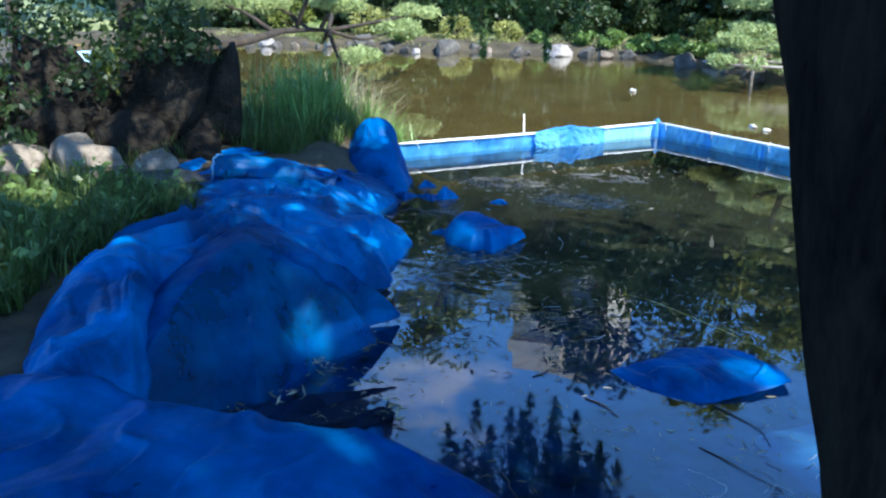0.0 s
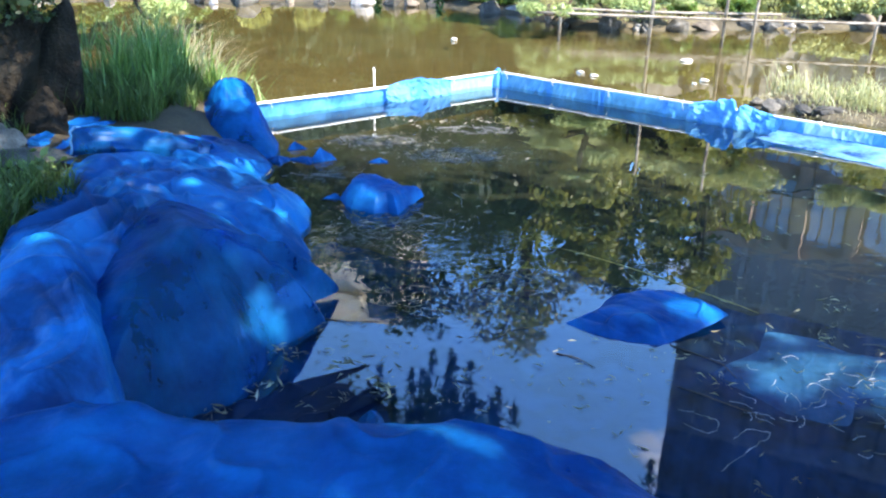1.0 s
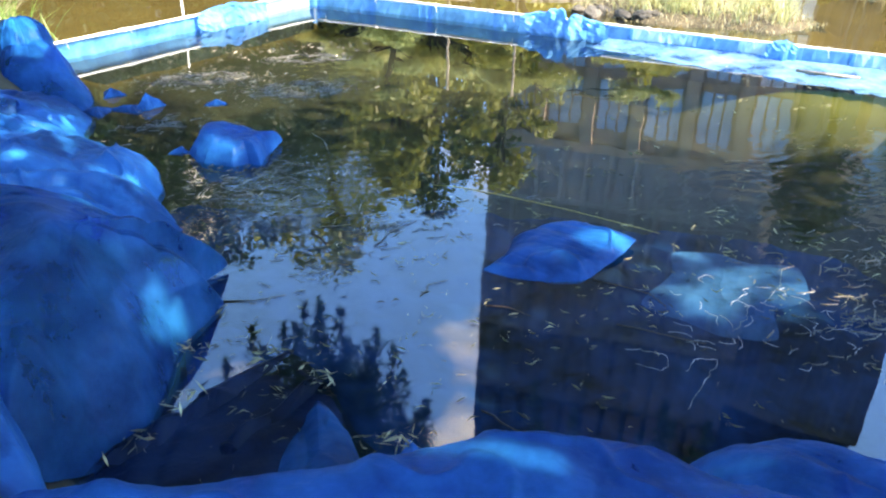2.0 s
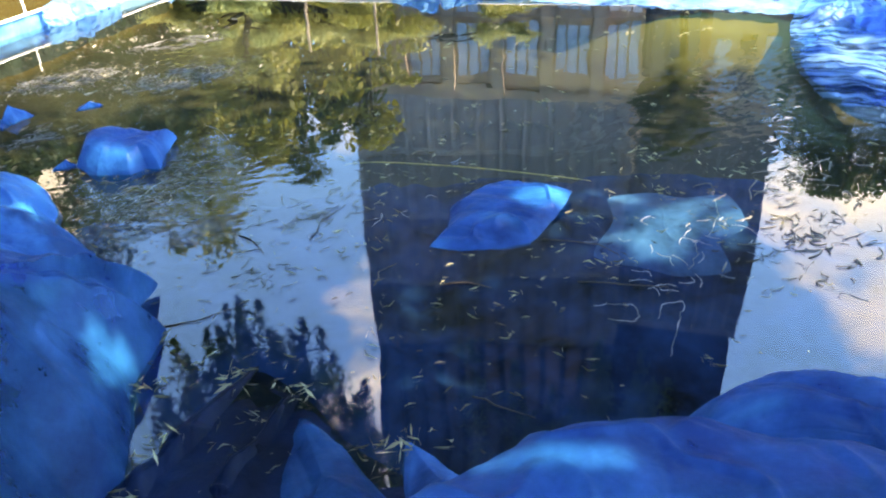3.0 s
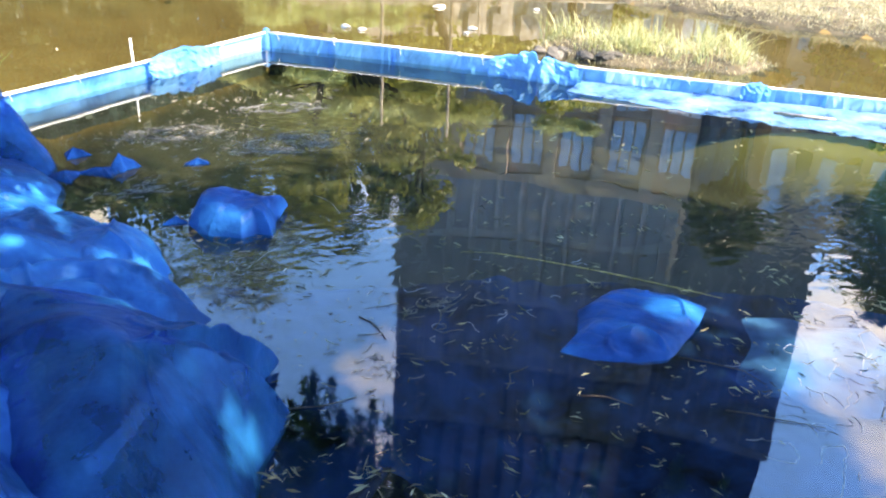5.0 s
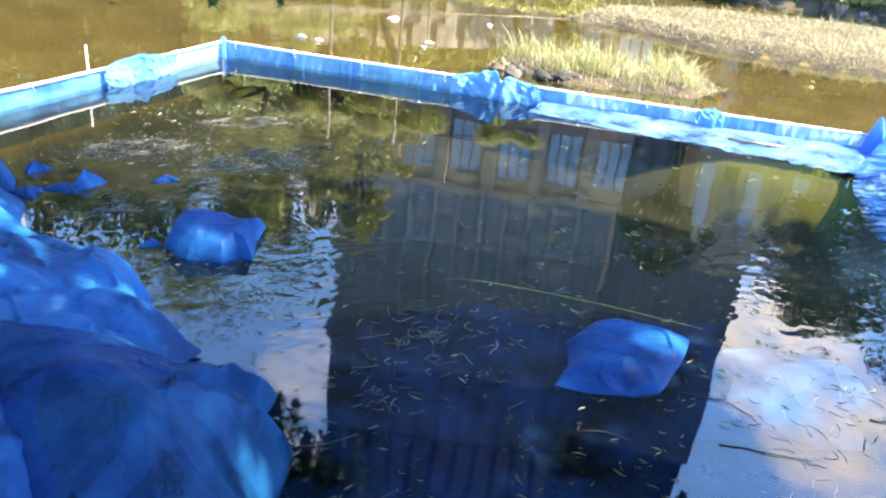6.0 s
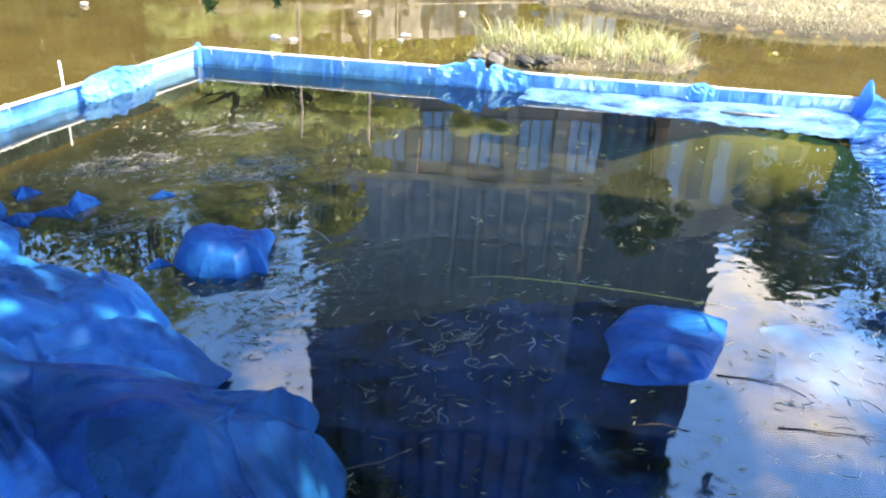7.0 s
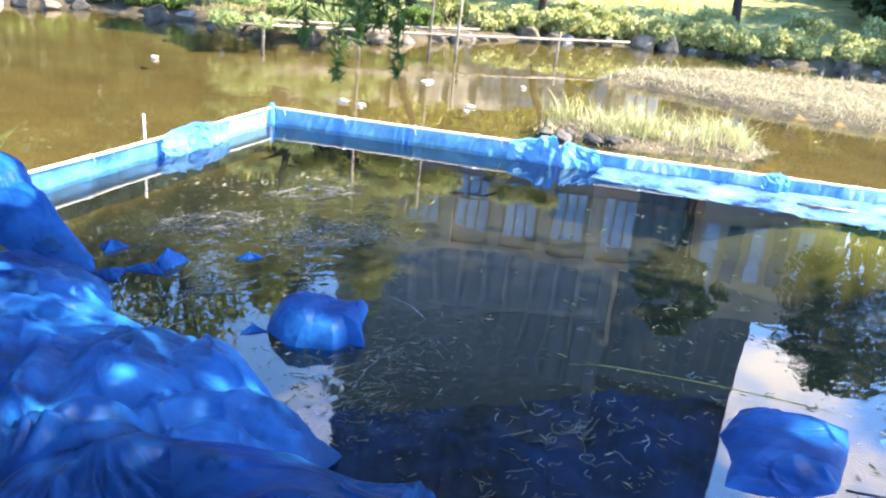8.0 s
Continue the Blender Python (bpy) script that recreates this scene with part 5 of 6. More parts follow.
v, f = blades(b, g.uniform(0.03, 0.13, len(b)), g.uniform(0.012, 0.024, len(b)), 20, 0.9, 3)
thing("grass", "short sunlit lawn along the far bank", "grass", "", "stuff", mesh_tris("grass", v, f, GRASS))
k = 0
for (x1, y1), (x2, y2) in zip(POND[15:33], POND[16:34]):
    L = math.hypot(x2 - x1, y2 - y1)
    gg = random.Random(int(x1 * 10))
    u = gg.uniform(0, 0.3)
    while u < L:
        sz = gg.choice([0.08, 0.1, 0.13, 0.16, 0.2, 0.27])
        x, y = x1 + (x2 - x1) * u / L + gg.gauss(0, 0.06), y1 + (y2 - y1) * u / L + gg.gauss(0, 0.08)
        stone("shore_rock", "weathered rock on the far shoreline", (x, y, sz * 0.25), (sz * 1.25, sz, sz * 0.85), 400 + k, (BROWN_ROCK, ROCK, ROCK, PALE_ROCK, ROCK, ROCK)[k % 6], group="shore rocks")
        u += sz * gg.uniform(1.6, 5.5)
        k += 1


def shrub(x, y, r, seed, mat, label="clipped round shrub on the far bank", squash=0.75):
    g = np.random.default_rng(seed)
    z = height_at(x, y)
    t = thing("shrub", label, "shrub", "shrubs")
    stems = [tube([(x, y, z - 0.05), (x + r * 0.5 * math.cos(a), y + r * 0.5 * math.sin(a), z + r * 0.7)], [0.02, 0.008], 5) for a in (0.3, 1.7, 2.9, 4.4, 5.5)]
    vv, ff = join(stems)
    piece("stem", mesh_from("stem", vv, ff, BARK), t)
    c = [blob((x, y, z + r * squash * 0.75), (r, r, r * squash), int(900 * r + 250), g, 0.55)]
    for q in range(5):
        a = g.uniform(0, 6.28)
        c.append(blob((x + r * 0.6 * math.cos(a), y + r * 0.6 * math.sin(a), z + r * g.uniform(0.4, 1.0)), (r * 0.45, r * 0.45, r * 0.35), 120, g, 0.3))
    v, f = leaves(np.concatenate(c), 0.075, seed, 1.6)
    piece("foliage", mesh_tris("foliage", v, f, mat), t)


def bush(x, y, r, seed, mat, label, tall=1.0, leaf=0.085):
    """An unclipped shrub: stems with loose sprays of leaves of uneven size and height."""
    g = np.random.default_rng(seed)
    z = height_at(x, y)
    t = thing("shrub", label, "shrub", "loose shrubs")
    stems, c = [], []
    for q in range(9):
        a, d = g.uniform(0, 6.28), r * g.uniform(0.1, 1.0)
        px, py, pz = x + d * math.cos(a), y + d * math.sin(a), z + r * tall * g.uniform(0.35, 1.25) * (1 - 0.35 * d / r)
        stems.append(tube(curve_points([(x + 0.1 * math.cos(a), y + 0.1 * math.sin(a), z - 0.05), ((x + px) / 2, (y + py) / 2, z + 0.7 * (pz - z)), (px, py, pz)], 5), [0.018, 0.014, 0.011, 0.008, 0.005], 5))
        k = r * g.uniform(0.25, 0.5)
        c.append(blob((px, py, pz), (k, k, k * 0.7), int(150 + 260 * k), g, 0.05))
        c.append(blob(((x + px) / 2, (y + py) / 2, z + 0.5 * (pz - z)), (k, k, k * 0.8), int(80 + 160 * k), g, 0.1))
    vv, ff = join(stems)
    piece("stem", mesh_from("stem", vv, ff, BARK), t)
    v, f = leaves(np.concatenate(c), leaf, seed, 1.8)
    piece("foliage", mesh_tris("foliage", v, f, mat), t)


# clipped rounds among the rocks of the far bank
for i, (x, y, r, mat) in enumerate([(-3.15, 19.3, 0.4, LEAF_SHRUB), (-5.3, 19.7, 0.55, LEAF_SHRUB), (-1.9, 19.0, 0.34, LEAF_SHRUB), (-7.3, 19.6, 0.6, LEAF_TREE), (-0.4, 19.3, 0.36, LEAF_DARK), (2.5, 18.3, 0.45, LEAF_TREE),
                                    (7.2, 16.3, 0.42, LEAF_SHRUB), (-4.5, 8.4, 0.5, LEAF_TREE), (-5.6, 7.8, 0.7, LEAF_TREE)]):
    shrub(x, y, r, 500 + i, mat)
# row of dark shrubs behind them: the shade there is put into the leaf colour
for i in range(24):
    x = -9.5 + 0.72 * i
    bush(x, 20.5 - 0.02 * max(0, x) ** 2.0 + 0.3 * math.sin(i * 2.3), 0.85 + 0.2 * math.sin(i * 1.9), 520 + i, LEAF_DARK, "shrub coloured dark for the shade behind the far bank", 1.25, 0.12)
# low leafy cover over the rocks
for i, (x, y, r) in enumerate([(-0.2, 18.5, 0.3), (0.4, 18.3, 0.36), (1.0, 18.1, 0.34), (1.6, 17.7, 0.36), (2.1, 17.2, 0.3), (-1.2, 18.7, 0.26), (-4.2, 18.6, 0.3), (-6.2, 18.9, 0.4), (5.2, 15.4, 0.3), (6.2, 15.6, 0.36)]):
    bush(x, y, r, 550 + i, LEAF_LOW, "low green leafy plant over the shore rocks", 0.7)
# sunlit unclipped shrubs overhanging the water
for i, (x, y, r) in enumerate([(7.9, 15.7, 0.4), (8.6, 15.75, 0.5), (9.3, 15.5, 0.45), (10.0, 15.4, 0.6), (10.8, 15.2, 0.5), (11.4, 14.85, 0.55), (11.9, 14.5, 0.45), (12.4, 14.2, 0.55), (12.7, 13.7, 0.45), (13.1, 13.2, 0.5), (13.6, 12.8, 0.5),
                               (14.1, 12.3, 0.55), (14.7, 11.9, 0.5), (15.3, 11.5, 0.6), (16.0, 11.0, 0.6), (16.7, 10.6, 0.6), (12.9, 14.9, 0.6), (14.4, 13.6, 0.6), (16.2, 12.4, 0.7), (10.4, 16.3, 0.5)]):
    bush(x, y, r, 570 + i, LEAF_LUSH, "lush pale green shrub overhanging the pond", 0.85, 0.1)


def pine(label, axis, radii, pads, seed, mat=None):
    g = np.random.default_rng(seed)
    t = thing("pine_tree", label, "tree", "garden pines")
    tubes = [tube(curve_points(axis, 16), list(np.linspace(radii[0], radii[1], 16)), 10, seed, 0.3)]
    cl = curve_points(axis, 16)
    pts = []
    for x, y, z, r in pads:
        s = min(cl[4:], key=lambda p: (p[0] - x) ** 2 + (p[1] - y) ** 2 + 2 * (p[2] - z + 0.2) ** 2)
        tubes.append(tube(curve_points([s, ((s[0] + x) / 2, (s[1] + y) / 2, z - 0.12), (x, y, z - 0.02)], 7), list(np.linspace(0.04, 0.012, 7)), 6))
        for q in range(7):
            a, rr = g.uniform(0, 6.28), r * g.uniform(0.1, 0.7)
            pts.append(blob((x + rr * math.cos(a), y + rr * math.sin(a), z + g.uniform(-0.02, 0.08)), (r * 0.42, r * 0.42, r * 0.22), 380, g, 0.1))
    vv, ff = join(tubes)
    piece("trunk", mesh_from("trunk", vv, ff, BARK), t)
    v, f = leaves(np.concatenate(pts), 0.11, seed, 6.0)
    v[:, 2] += 0.0
    piece("needles", mesh_tris("needles", v, f, mat or LEAF_PINE), t)


pine("pine trained low over the far bank", [(3.5, 15.9, 0.2), (3.4, 15.7, 0.8), (3.7, 15.5, 1.5), (3.5, 15.4, 2.6)], (0.11, 0.05),
     [(2.9, 15.2, 0.75, 0.6), (4.1, 15.1, 0.85, 0.6), (3.3, 14.8, 0.5, 0.45), (2.7, 15.7, 1.2, 0.6), (4.3, 15.7, 1.3, 0.65), (3.4, 15.2, 1.7, 0.65), (3.0, 15.5, 2.2, 0.5), (3.9, 15.5, 2.4, 0.5), (3.5, 15.4, 2.8, 0.4), (4.8, 15.4, 0.9, 0.5), (2.3, 14.5, 0.32, 0.4), (3.0, 14.4, 0.3, 0.45), (3.9, 14.4, 0.42, 0.5), (2.6, 14.9, 0.6, 0.5), (4.6, 14.7, 0.5, 0.45)], 601)
pine("old pine leaning out over the pond", [(-6.6, 9.6, 0.3), (-5.4, 9.9, 0.6), (-4.2, 10.6, 0.82), (-4.1, 11.8, 0.88), (-3.9, 13.0, 0.8)], (0.085, 0.03),
     [(-3.5, 13.1, 0.38, 0.5), (-4.3, 13.4, 0.7, 0.5), (-3.1, 13.9, 0.75, 0.55), (-4.6, 12.4, 1.2, 0.6), (-3.6, 12.6, 1.2, 0.5), (-2.9, 14.6, 1.0, 0.5), (-5.0, 11.2, 1.3, 0.7), (-4.2, 14.4, 1.2, 0.6), (-3.3, 12.0, 1.7, 0.5)], 602)

pine("sunlit pine with flat trained pads on the far bank", [(6.6, 16.6, 0.2), (6.4, 16.5, 1.0), (6.7, 16.4, 1.9), (6.6, 16.3, 2.8)], (0.12, 0.05),
     [(5.8, 16.2, 2.55, 0.85), (6.9, 16.1, 2.95, 0.9), (6.3, 15.8, 2.15, 0.7), (7.6, 16.2, 2.35, 0.8), (6.5, 16.5, 3.2, 0.6)], 603, LEAF_SHRUB)
pine("sunlit pine with flat trained pads on the far bank", [(9.3, 15.9, 0.2), (9.1, 15.8, 0.9), (9.4, 15.7, 1.7), (9.2, 15.7, 2.5)], (0.11, 0.05),
     [(8.5, 15.5, 2.45, 0.75), (9.7, 15.4, 2.7, 0.8), (9.0, 15.2, 2.05, 0.6)], 604, LEAF_SHRUB)
pine("sunlit pine with flat trained pads on the far bank", [(4.0, 17.3, 0.2), (3.9, 17.2, 1.0), (4.1, 17.1, 1.9), (4.0, 17.0, 2.7)], (0.11, 0.05),
     [(3.3, 16.8, 2.5, 0.8), (4.6, 16.9, 2.75, 0.85), (3.9, 16.6, 2.1, 0.6), (2.6, 17.2, 2.2, 0.7)], 605, LEAF_SHRUB)

pine("spreading pine with broad sunlit pads on the far bank", [(5.0, 17.6, 0.2), (5.1, 17.5, 0.9), (4.8, 17.4, 1.6), (4.9, 17.3, 2.2)], (0.1, 0.05),
     [(3.1, 17.0, 2.3, 0.7), (4.0, 17.0, 2.5, 0.8), (4.9, 17.0, 2.7, 0.75), (5.6, 16.9, 3.0, 0.6), (6.5, 17.0, 3.15, 0.6), (7.7, 17.0, 3.35, 0.7), (9.4, 16.6, 3.6, 0.8), (10.4, 16.4, 3.7, 0.6)], 606, LEAF_LUSH)

# weathered rail fence along the far water's edge
rail = thing("rail_fence", "weathered pole fence standing in the shallows", "fence")
for (x1, y1, z1), (x2, y2, z2) in [((2.3, 14.25, 0.31), (9.0, 13.1, 0.34)), ((2.6, 14.35, 0.37), (6.2, 13.7, 0.40))]:
    v, f = tube(curve_points([(x1, y1, z1), ((x1 + x2) / 2, (y1 + y2) / 2, (z1 + z2) / 2 - 0.02), (x2, y2, z2)], 14), [0.022] * 14, 8, 1.0, 0.2)
    piece("rail", mesh_from("rail", v, f, WOOD), rail)
for x, y, h, r in [(2.7, 14.2, 0.45, 0.025), (4.15, 13.95, 2.4, 0.03), (5.3, 13.75, 2.6, 0.028), (5.75, 13.65, 0.9, 0.025), (7.6, 13.35, 0.45, 0.025)]:
    v, f = tube([(x, y, -0.3), (x + 0.01, y, h * 0.5), (x + 0.03, y, h)], [r, r * 0.95, r * 0.85], 8, 2.0, 0.2)
    piece("post", mesh_from("post", v, f, WOOD), rail)

# stone wall behind the far lawn
wall = thing("stone_wall", "wall of large fitted stones behind the lawn", "wall", "", "structure")
gg = random.Random(9)
x, row_z = 4.6, 0.3
for row in range(3):
    x = 4.4 + 0.3 * row
    while x < 11.5:
        w = gg.uniform(0.5, 0.95)
        bm = bmesh.new()
        bmesh.ops.create_cube(bm, size=1.0)
        bmesh.ops.subdivide_edges(bm, edges=bm.edges[:], cuts=2, use_grid_fill=True)
        for v in bm.verts:
            c = v.co
            c *= 1 - 0.16 * max(0, c.length - 0.62)
            c += Vector((n3(c.x * 3 + x, c.y * 3, row), n3(c.x * 3, c.y * 3 + x, row + 2), n3(c.z * 3 + x, c.y * 3, row + 5))) * 0.09
            v.co = (c.x * w, c.y * 0.5, c.z * 0.55)
        st = part("stone", bm, PALE_ROCK, wall)
        st.location = (x + w / 2, 19.6 - 0.22 * (x - 4.4), 0.75 + 0.5 * row)
        x += w + 0.02

# white floats and scraps on the open water
for i, (x, y, r) in enumerate([(0.88, 13.1, 0.085), (2.3, 10.5, 0.07), (2.42, 10.3, 0.05), (3.95, 11.5, 0.08), (3.72, 10.08, 0.06), (5.2, 11.05, 0.05), (3.52, 9.87, 0.045)]):
    stone("foam_float", "dirty white foam scrap afloat on the pond", (x, y, 0.012), (r * 1.3, r * 0.8, r * 0.4), 700 + i, WHITE, group="foam scraps")

# ---- buildings whose mirror image lies on the water ----
def block(name, corners, z0, z1, mat, parent=None, label=""):
    bm = bmesh.new()
    lo = [bm.verts.new((x, y, z0)) for x, y in corners]
    hi = [bm.verts.new((x, y, z1)) for x, y in corners]
    n = len(corners)
    for i in range(n):
        bm.faces.new((lo[i], lo[(i + 1) % n], hi[(i + 1) % n], hi[i]))
    bm.faces.new(hi)
    bm.faces.new(lo[::-1])
    bmesh.ops.recalc_face_normals(bm, faces=bm.faces)
    return part(name, bm, mat, parent, label)


def slab(a, b, u0, u1, z0, z1, out0, out1, mat, name, parent, label=""):
    """A plate on the face a-b between two shares of its length, standing out from out0 to out1."""
    dx, dy = b[0] - a[0], b[1] - a[1]
    L = math.hypot(dx, dy)
    nx_, ny_ = dy / L, -dx / L
    P = lambda u, o: (a[0] + dx * u + nx_ * o, a[1] + dy * u + ny_ * o)
    return block(name, [P(u0, out0), P(u1, out0), P(u1, out1), P(u0, out1)], z0, z1, mat, parent, label)


TA, TB = (11.3, 29.0), (20.4, 23.2)
tower = thing("office_tower", "dark glass office tower with close vertical fins", "building")
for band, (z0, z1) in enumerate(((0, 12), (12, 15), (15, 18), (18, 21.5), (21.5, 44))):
    face, pane = TOWER_DIM_TIERS[band]
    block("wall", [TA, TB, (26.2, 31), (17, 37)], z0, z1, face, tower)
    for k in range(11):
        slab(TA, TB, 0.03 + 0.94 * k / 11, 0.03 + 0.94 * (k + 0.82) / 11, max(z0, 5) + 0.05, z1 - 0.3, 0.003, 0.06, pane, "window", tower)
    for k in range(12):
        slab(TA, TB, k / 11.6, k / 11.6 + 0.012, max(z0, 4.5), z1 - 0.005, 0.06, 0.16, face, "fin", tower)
slab(TA, TB, 0.985, 1.0, 5, 13, 0.3, 0.5, CONCRETE, "edge_pier", tower)
annex = thing("office_tower", "dark plain tower block behind the trees", "building")
AA, AB = (20.2, 23.6), (23.9, 19.4)
# the annex walls get the same painted fading towards the top
block("wall", [AA, AB, (31, 26), (27, 30)], 0, 14.5, TOWER_DIM_TIERS[2][0], annex)
block("wall", [AA, AB, (31, 26), (27, 30)], 14.5, 20.4, TOWER_DIM_TIERS[3][0], annex)
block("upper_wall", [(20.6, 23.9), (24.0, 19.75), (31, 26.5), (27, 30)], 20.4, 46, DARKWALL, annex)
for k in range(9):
    slab(AA, AB, 0.04 + k / 9.2, 0.04 + (k + 0.7) / 9.2, 3, 14.2, 0.003, 0.05, TOWER_DIM_TIERS[2][1], "window", annex)
    slab(AA, AB, 0.04 + k / 9.2, 0.04 + (k + 0.7) / 9.2, 14.7, 20, 0.003, 0.05, TOWER_DIM_TIERS[3][1], "window", annex)
hall = thing("low_hall", "low brown hall with tall windows between broad piers", "building")
HA, HB = (9.4, 24.9), (16.6, 19.26)
block("wall", [HA, HB, (18.8, 22.4), (11.6, 28)], 0, 7.6, CONCRETE, hall)
slab(HA, HB, -0.01, 1.01, 7.35, 7.7, 0.003, 0.08, CONCRETE, "parapet", hall)
for k in range(6):
    u0 = 0.015 + k * 0.166
    slab(HA, HB, u0, u0 + 0.04, 0, 7.4, 0.003, 0.35, CONCRETE, "pier", hall)
    for z0, z1 in ((1.2, 2.9), (3.4, 4.9), (5.3, 6.9)):
        for q in range(3):
            slab(HA, HB, u0 + 0.05 + q * 0.037, u0 + 0.08 + q * 0.037, z0, z1, 0.003, 0.05, BLIND if k == 5 and z0 < 5 else PANE, "window", hall)
wing = thing("low_hall", "brown side wing with tall panes behind the trees", "building")
WA, WB = (18.9, 18.6), (22.4, 15.8)
block("wall", [WA, WB, (24.6, 18.5), (21.2, 21.2)], 0, 9.2, CONCRETE, wing)
for k in range(6):
    u0 = 0.04 + k * 0.16
    for z0, z1 in ((1.2, 2.9), (3.5, 5.2), (5.9, 7.9)):
        slab(WA, WB, u0, u0 + 0.1, z0, z1, 0.003, 0.05, PANE if k % 2 == 0 else MIDGLASS, "window", wing)
far_block = thing("apartment_block", "beige apartment block with ribbed balconies", "building")
BA, BB = (-7.0, 62.0), (0.2, 60.0)
block("wall", [BA, BB, (2.5, 66), (-5, 69)], 0, 30, BEIGE, far_block)
for k in range(9):
    slab(BA, BB, 0.0, 0.6, 4 + 2.9 * k, 5.1 + 2.9 * k, 0.0, 0.9, BEIGE, "balcony", far_block)
    slab(BA, BB, 0.64, 0.96, 4.6 + 2.9 * k, 6.2 + 2.9 * k, 0.003, 0.06, MIDGLASS, "window", far_block)

# ---- trees ----
def tree(name, label, x, y, height, spread, seed, mat, clumps=60, per=110, leaf=0.2, trunk=0.16, base=0.35):
    g = np.random.default_rng(seed)
    z0 = height_at(x, y) - 0.05
    t = thing(name, label, "tree", "trees round the pond")
    bend = g.normal(0, 0.25, 2)
    axis = [(x, y, z0), (x + bend[0], y + bend[1], z0 + height * 0.45), (x + bend[0] * 0.5, y - bend[1], z0 + height * 0.9)]
    tubes = [tube(curve_points(axis, 10), list(np.linspace(trunk, trunk * 0.2, 10)), 9, seed, 0.3)]
    pts = []
    for k in range(clumps):
        a = g.uniform(0, 6.28)
        u = g.uniform(0, 1)
        zz = z0 + height * (base + (1 - base) * u)
        reach = spread * (math.sin(math.pi * (0.18 + 0.8 * u)) ** 0.8) * g.uniform(0.25, 1.0)
        c = (x + reach * math.cos(a), y + reach * math.sin(a), zz)
        if k % 4 == 0:
            s = (x, y, max(z0 + 0.3 * height, zz - 0.25 * height))
            tubes.append(tube(curve_points([s, ((s[0] + c[0]) / 2, (s[1] + c[1]) / 2, zz - 0.1), c], 6), list(np.linspace(trunk * 0.3, 0.015, 6)), 6))
        r = spread * g.uniform(0.16, 0.32)
        pts.append(blob(c, (r, r, r * 0.62), per, g, 0.15))
    vv, ff = join(tubes)
    piece("trunk", mesh_from("trunk", vv, ff, BARK), t)
    v, f = leaves(np.concatenate(pts), leaf, seed, 1.8)
    piece("crown", mesh_tris("crown", v, f, mat), t)
    return t


for i, (x, y, hgt, sp) in enumerate([(-9, 23, 9, 3.2), (-4.5, 24, 10, 3.4), (0.5, 24, 10.5, 3.6), (4.0, 24.0, 11, 3.2), (7.2, 23.5, 9, 2.4), (-13, 17, 9, 3.5), (-11, 10, 8, 3), (22.5, 9.0, 8.6, 2.4), (20, 11, 9.0, 3.0), (21, 6.5, 9, 3.5), (2.2, 22, 7, 2.4)]):
    tree("broadleaf_tree", "leafy green tree behind the pond", x, y, hgt, sp, 100 + i, LEAF_TREE if i % 2 else LEAF_DARK)
tree("broadleaf_tree", "leafy green tree behind the pond", 8.6, 21.6, 7.4, 1.7, 132, LEAF_HEDGE, 70, 110, 0.18, 0.1, 0.3)
tree("broadleaf_tree", "leafy green tree behind the pond", 7.4, 21.9, 6.8, 1.7, 134, LEAF_HEDGE, 80, 110, 0.19, 0.1, 0.08)
tree("broadleaf_tree", "round dark tree on the far corner of the pond", 14.1, 15.1, 6.9, 1.25, 130, LEAF_DARK, 40, 110, 0.16, 0.1, 0.7)
tree("broadleaf_tree", "round dark tree on the far corner of the pond", 17.2, 12.4, 7.8, 2.1, 131, LEAF_DARK, 80, 110, 0.16, 0.12, 0.55)
for i in range(15):
    x = -11 + i * 2.0
    y = 21.4 - 0.05 * max(0, x) ** 1.6 + 0.4 * math.sin(i * 2.1) + 0.6 * max(0, x - 8)
    tree("hedge_tree", "dense dark shrubbery closing the garden", x, y, (6.4 if x < 6 else 3.0) + 0.7 * math.sin(i * 1.7), 1.9, 150 + i, LEAF_HEDGE if x > 4.5 else LEAF_DARK, 120, 140, 0.21, 0.06, 0.04)
for i, (x, y) in enumerate([(20.6, 18.2), (21.4, 16.4), (21.8, 14.4), (21.2, 12.0), (19.0, 13.3), (19.4, 9.0), (19.0, 7.2), (18.7, 5.4)]):
    tree("hedge_tree", "dense dark shrubbery closing the garden", x, y, 3.6 + 0.5 * math.sin(i * 1.7), 2.2, 190 + i, LEAF_HEDGE if i % 2 else LEAF_DARK, 90, 110, 0.27, 0.06, 0.04)
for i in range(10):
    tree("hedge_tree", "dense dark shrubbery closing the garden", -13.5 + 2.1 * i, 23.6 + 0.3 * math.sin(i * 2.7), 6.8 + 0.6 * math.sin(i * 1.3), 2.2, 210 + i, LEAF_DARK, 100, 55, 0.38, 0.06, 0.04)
# trees beside and behind the path, mostly out of view, placed to shade the near bank and pool
for i, (x, y, hgt, sp) in enumerate([(8.2, 0.4, 10.5, 3.2), (13.4, -1.4, 10.5, 3.0), (5.2, -1.6, 9.8, 3.4), (3.3, -0.9, 8.6, 2.6), (1.5, -3.2, 8, 3.2), (-3.9, 7.5, 8, 2.6), (-4.5, 2.0, 8, 2.6), (-4.9, 4.9, 6.4, 2.6)]):
    tree("shade_tree", "tall leafy tree shading the near bank", x, y, hgt, sp, 170 + i, LEAF_TREE, 120, 120, 0.2, 0.15, 0.4)

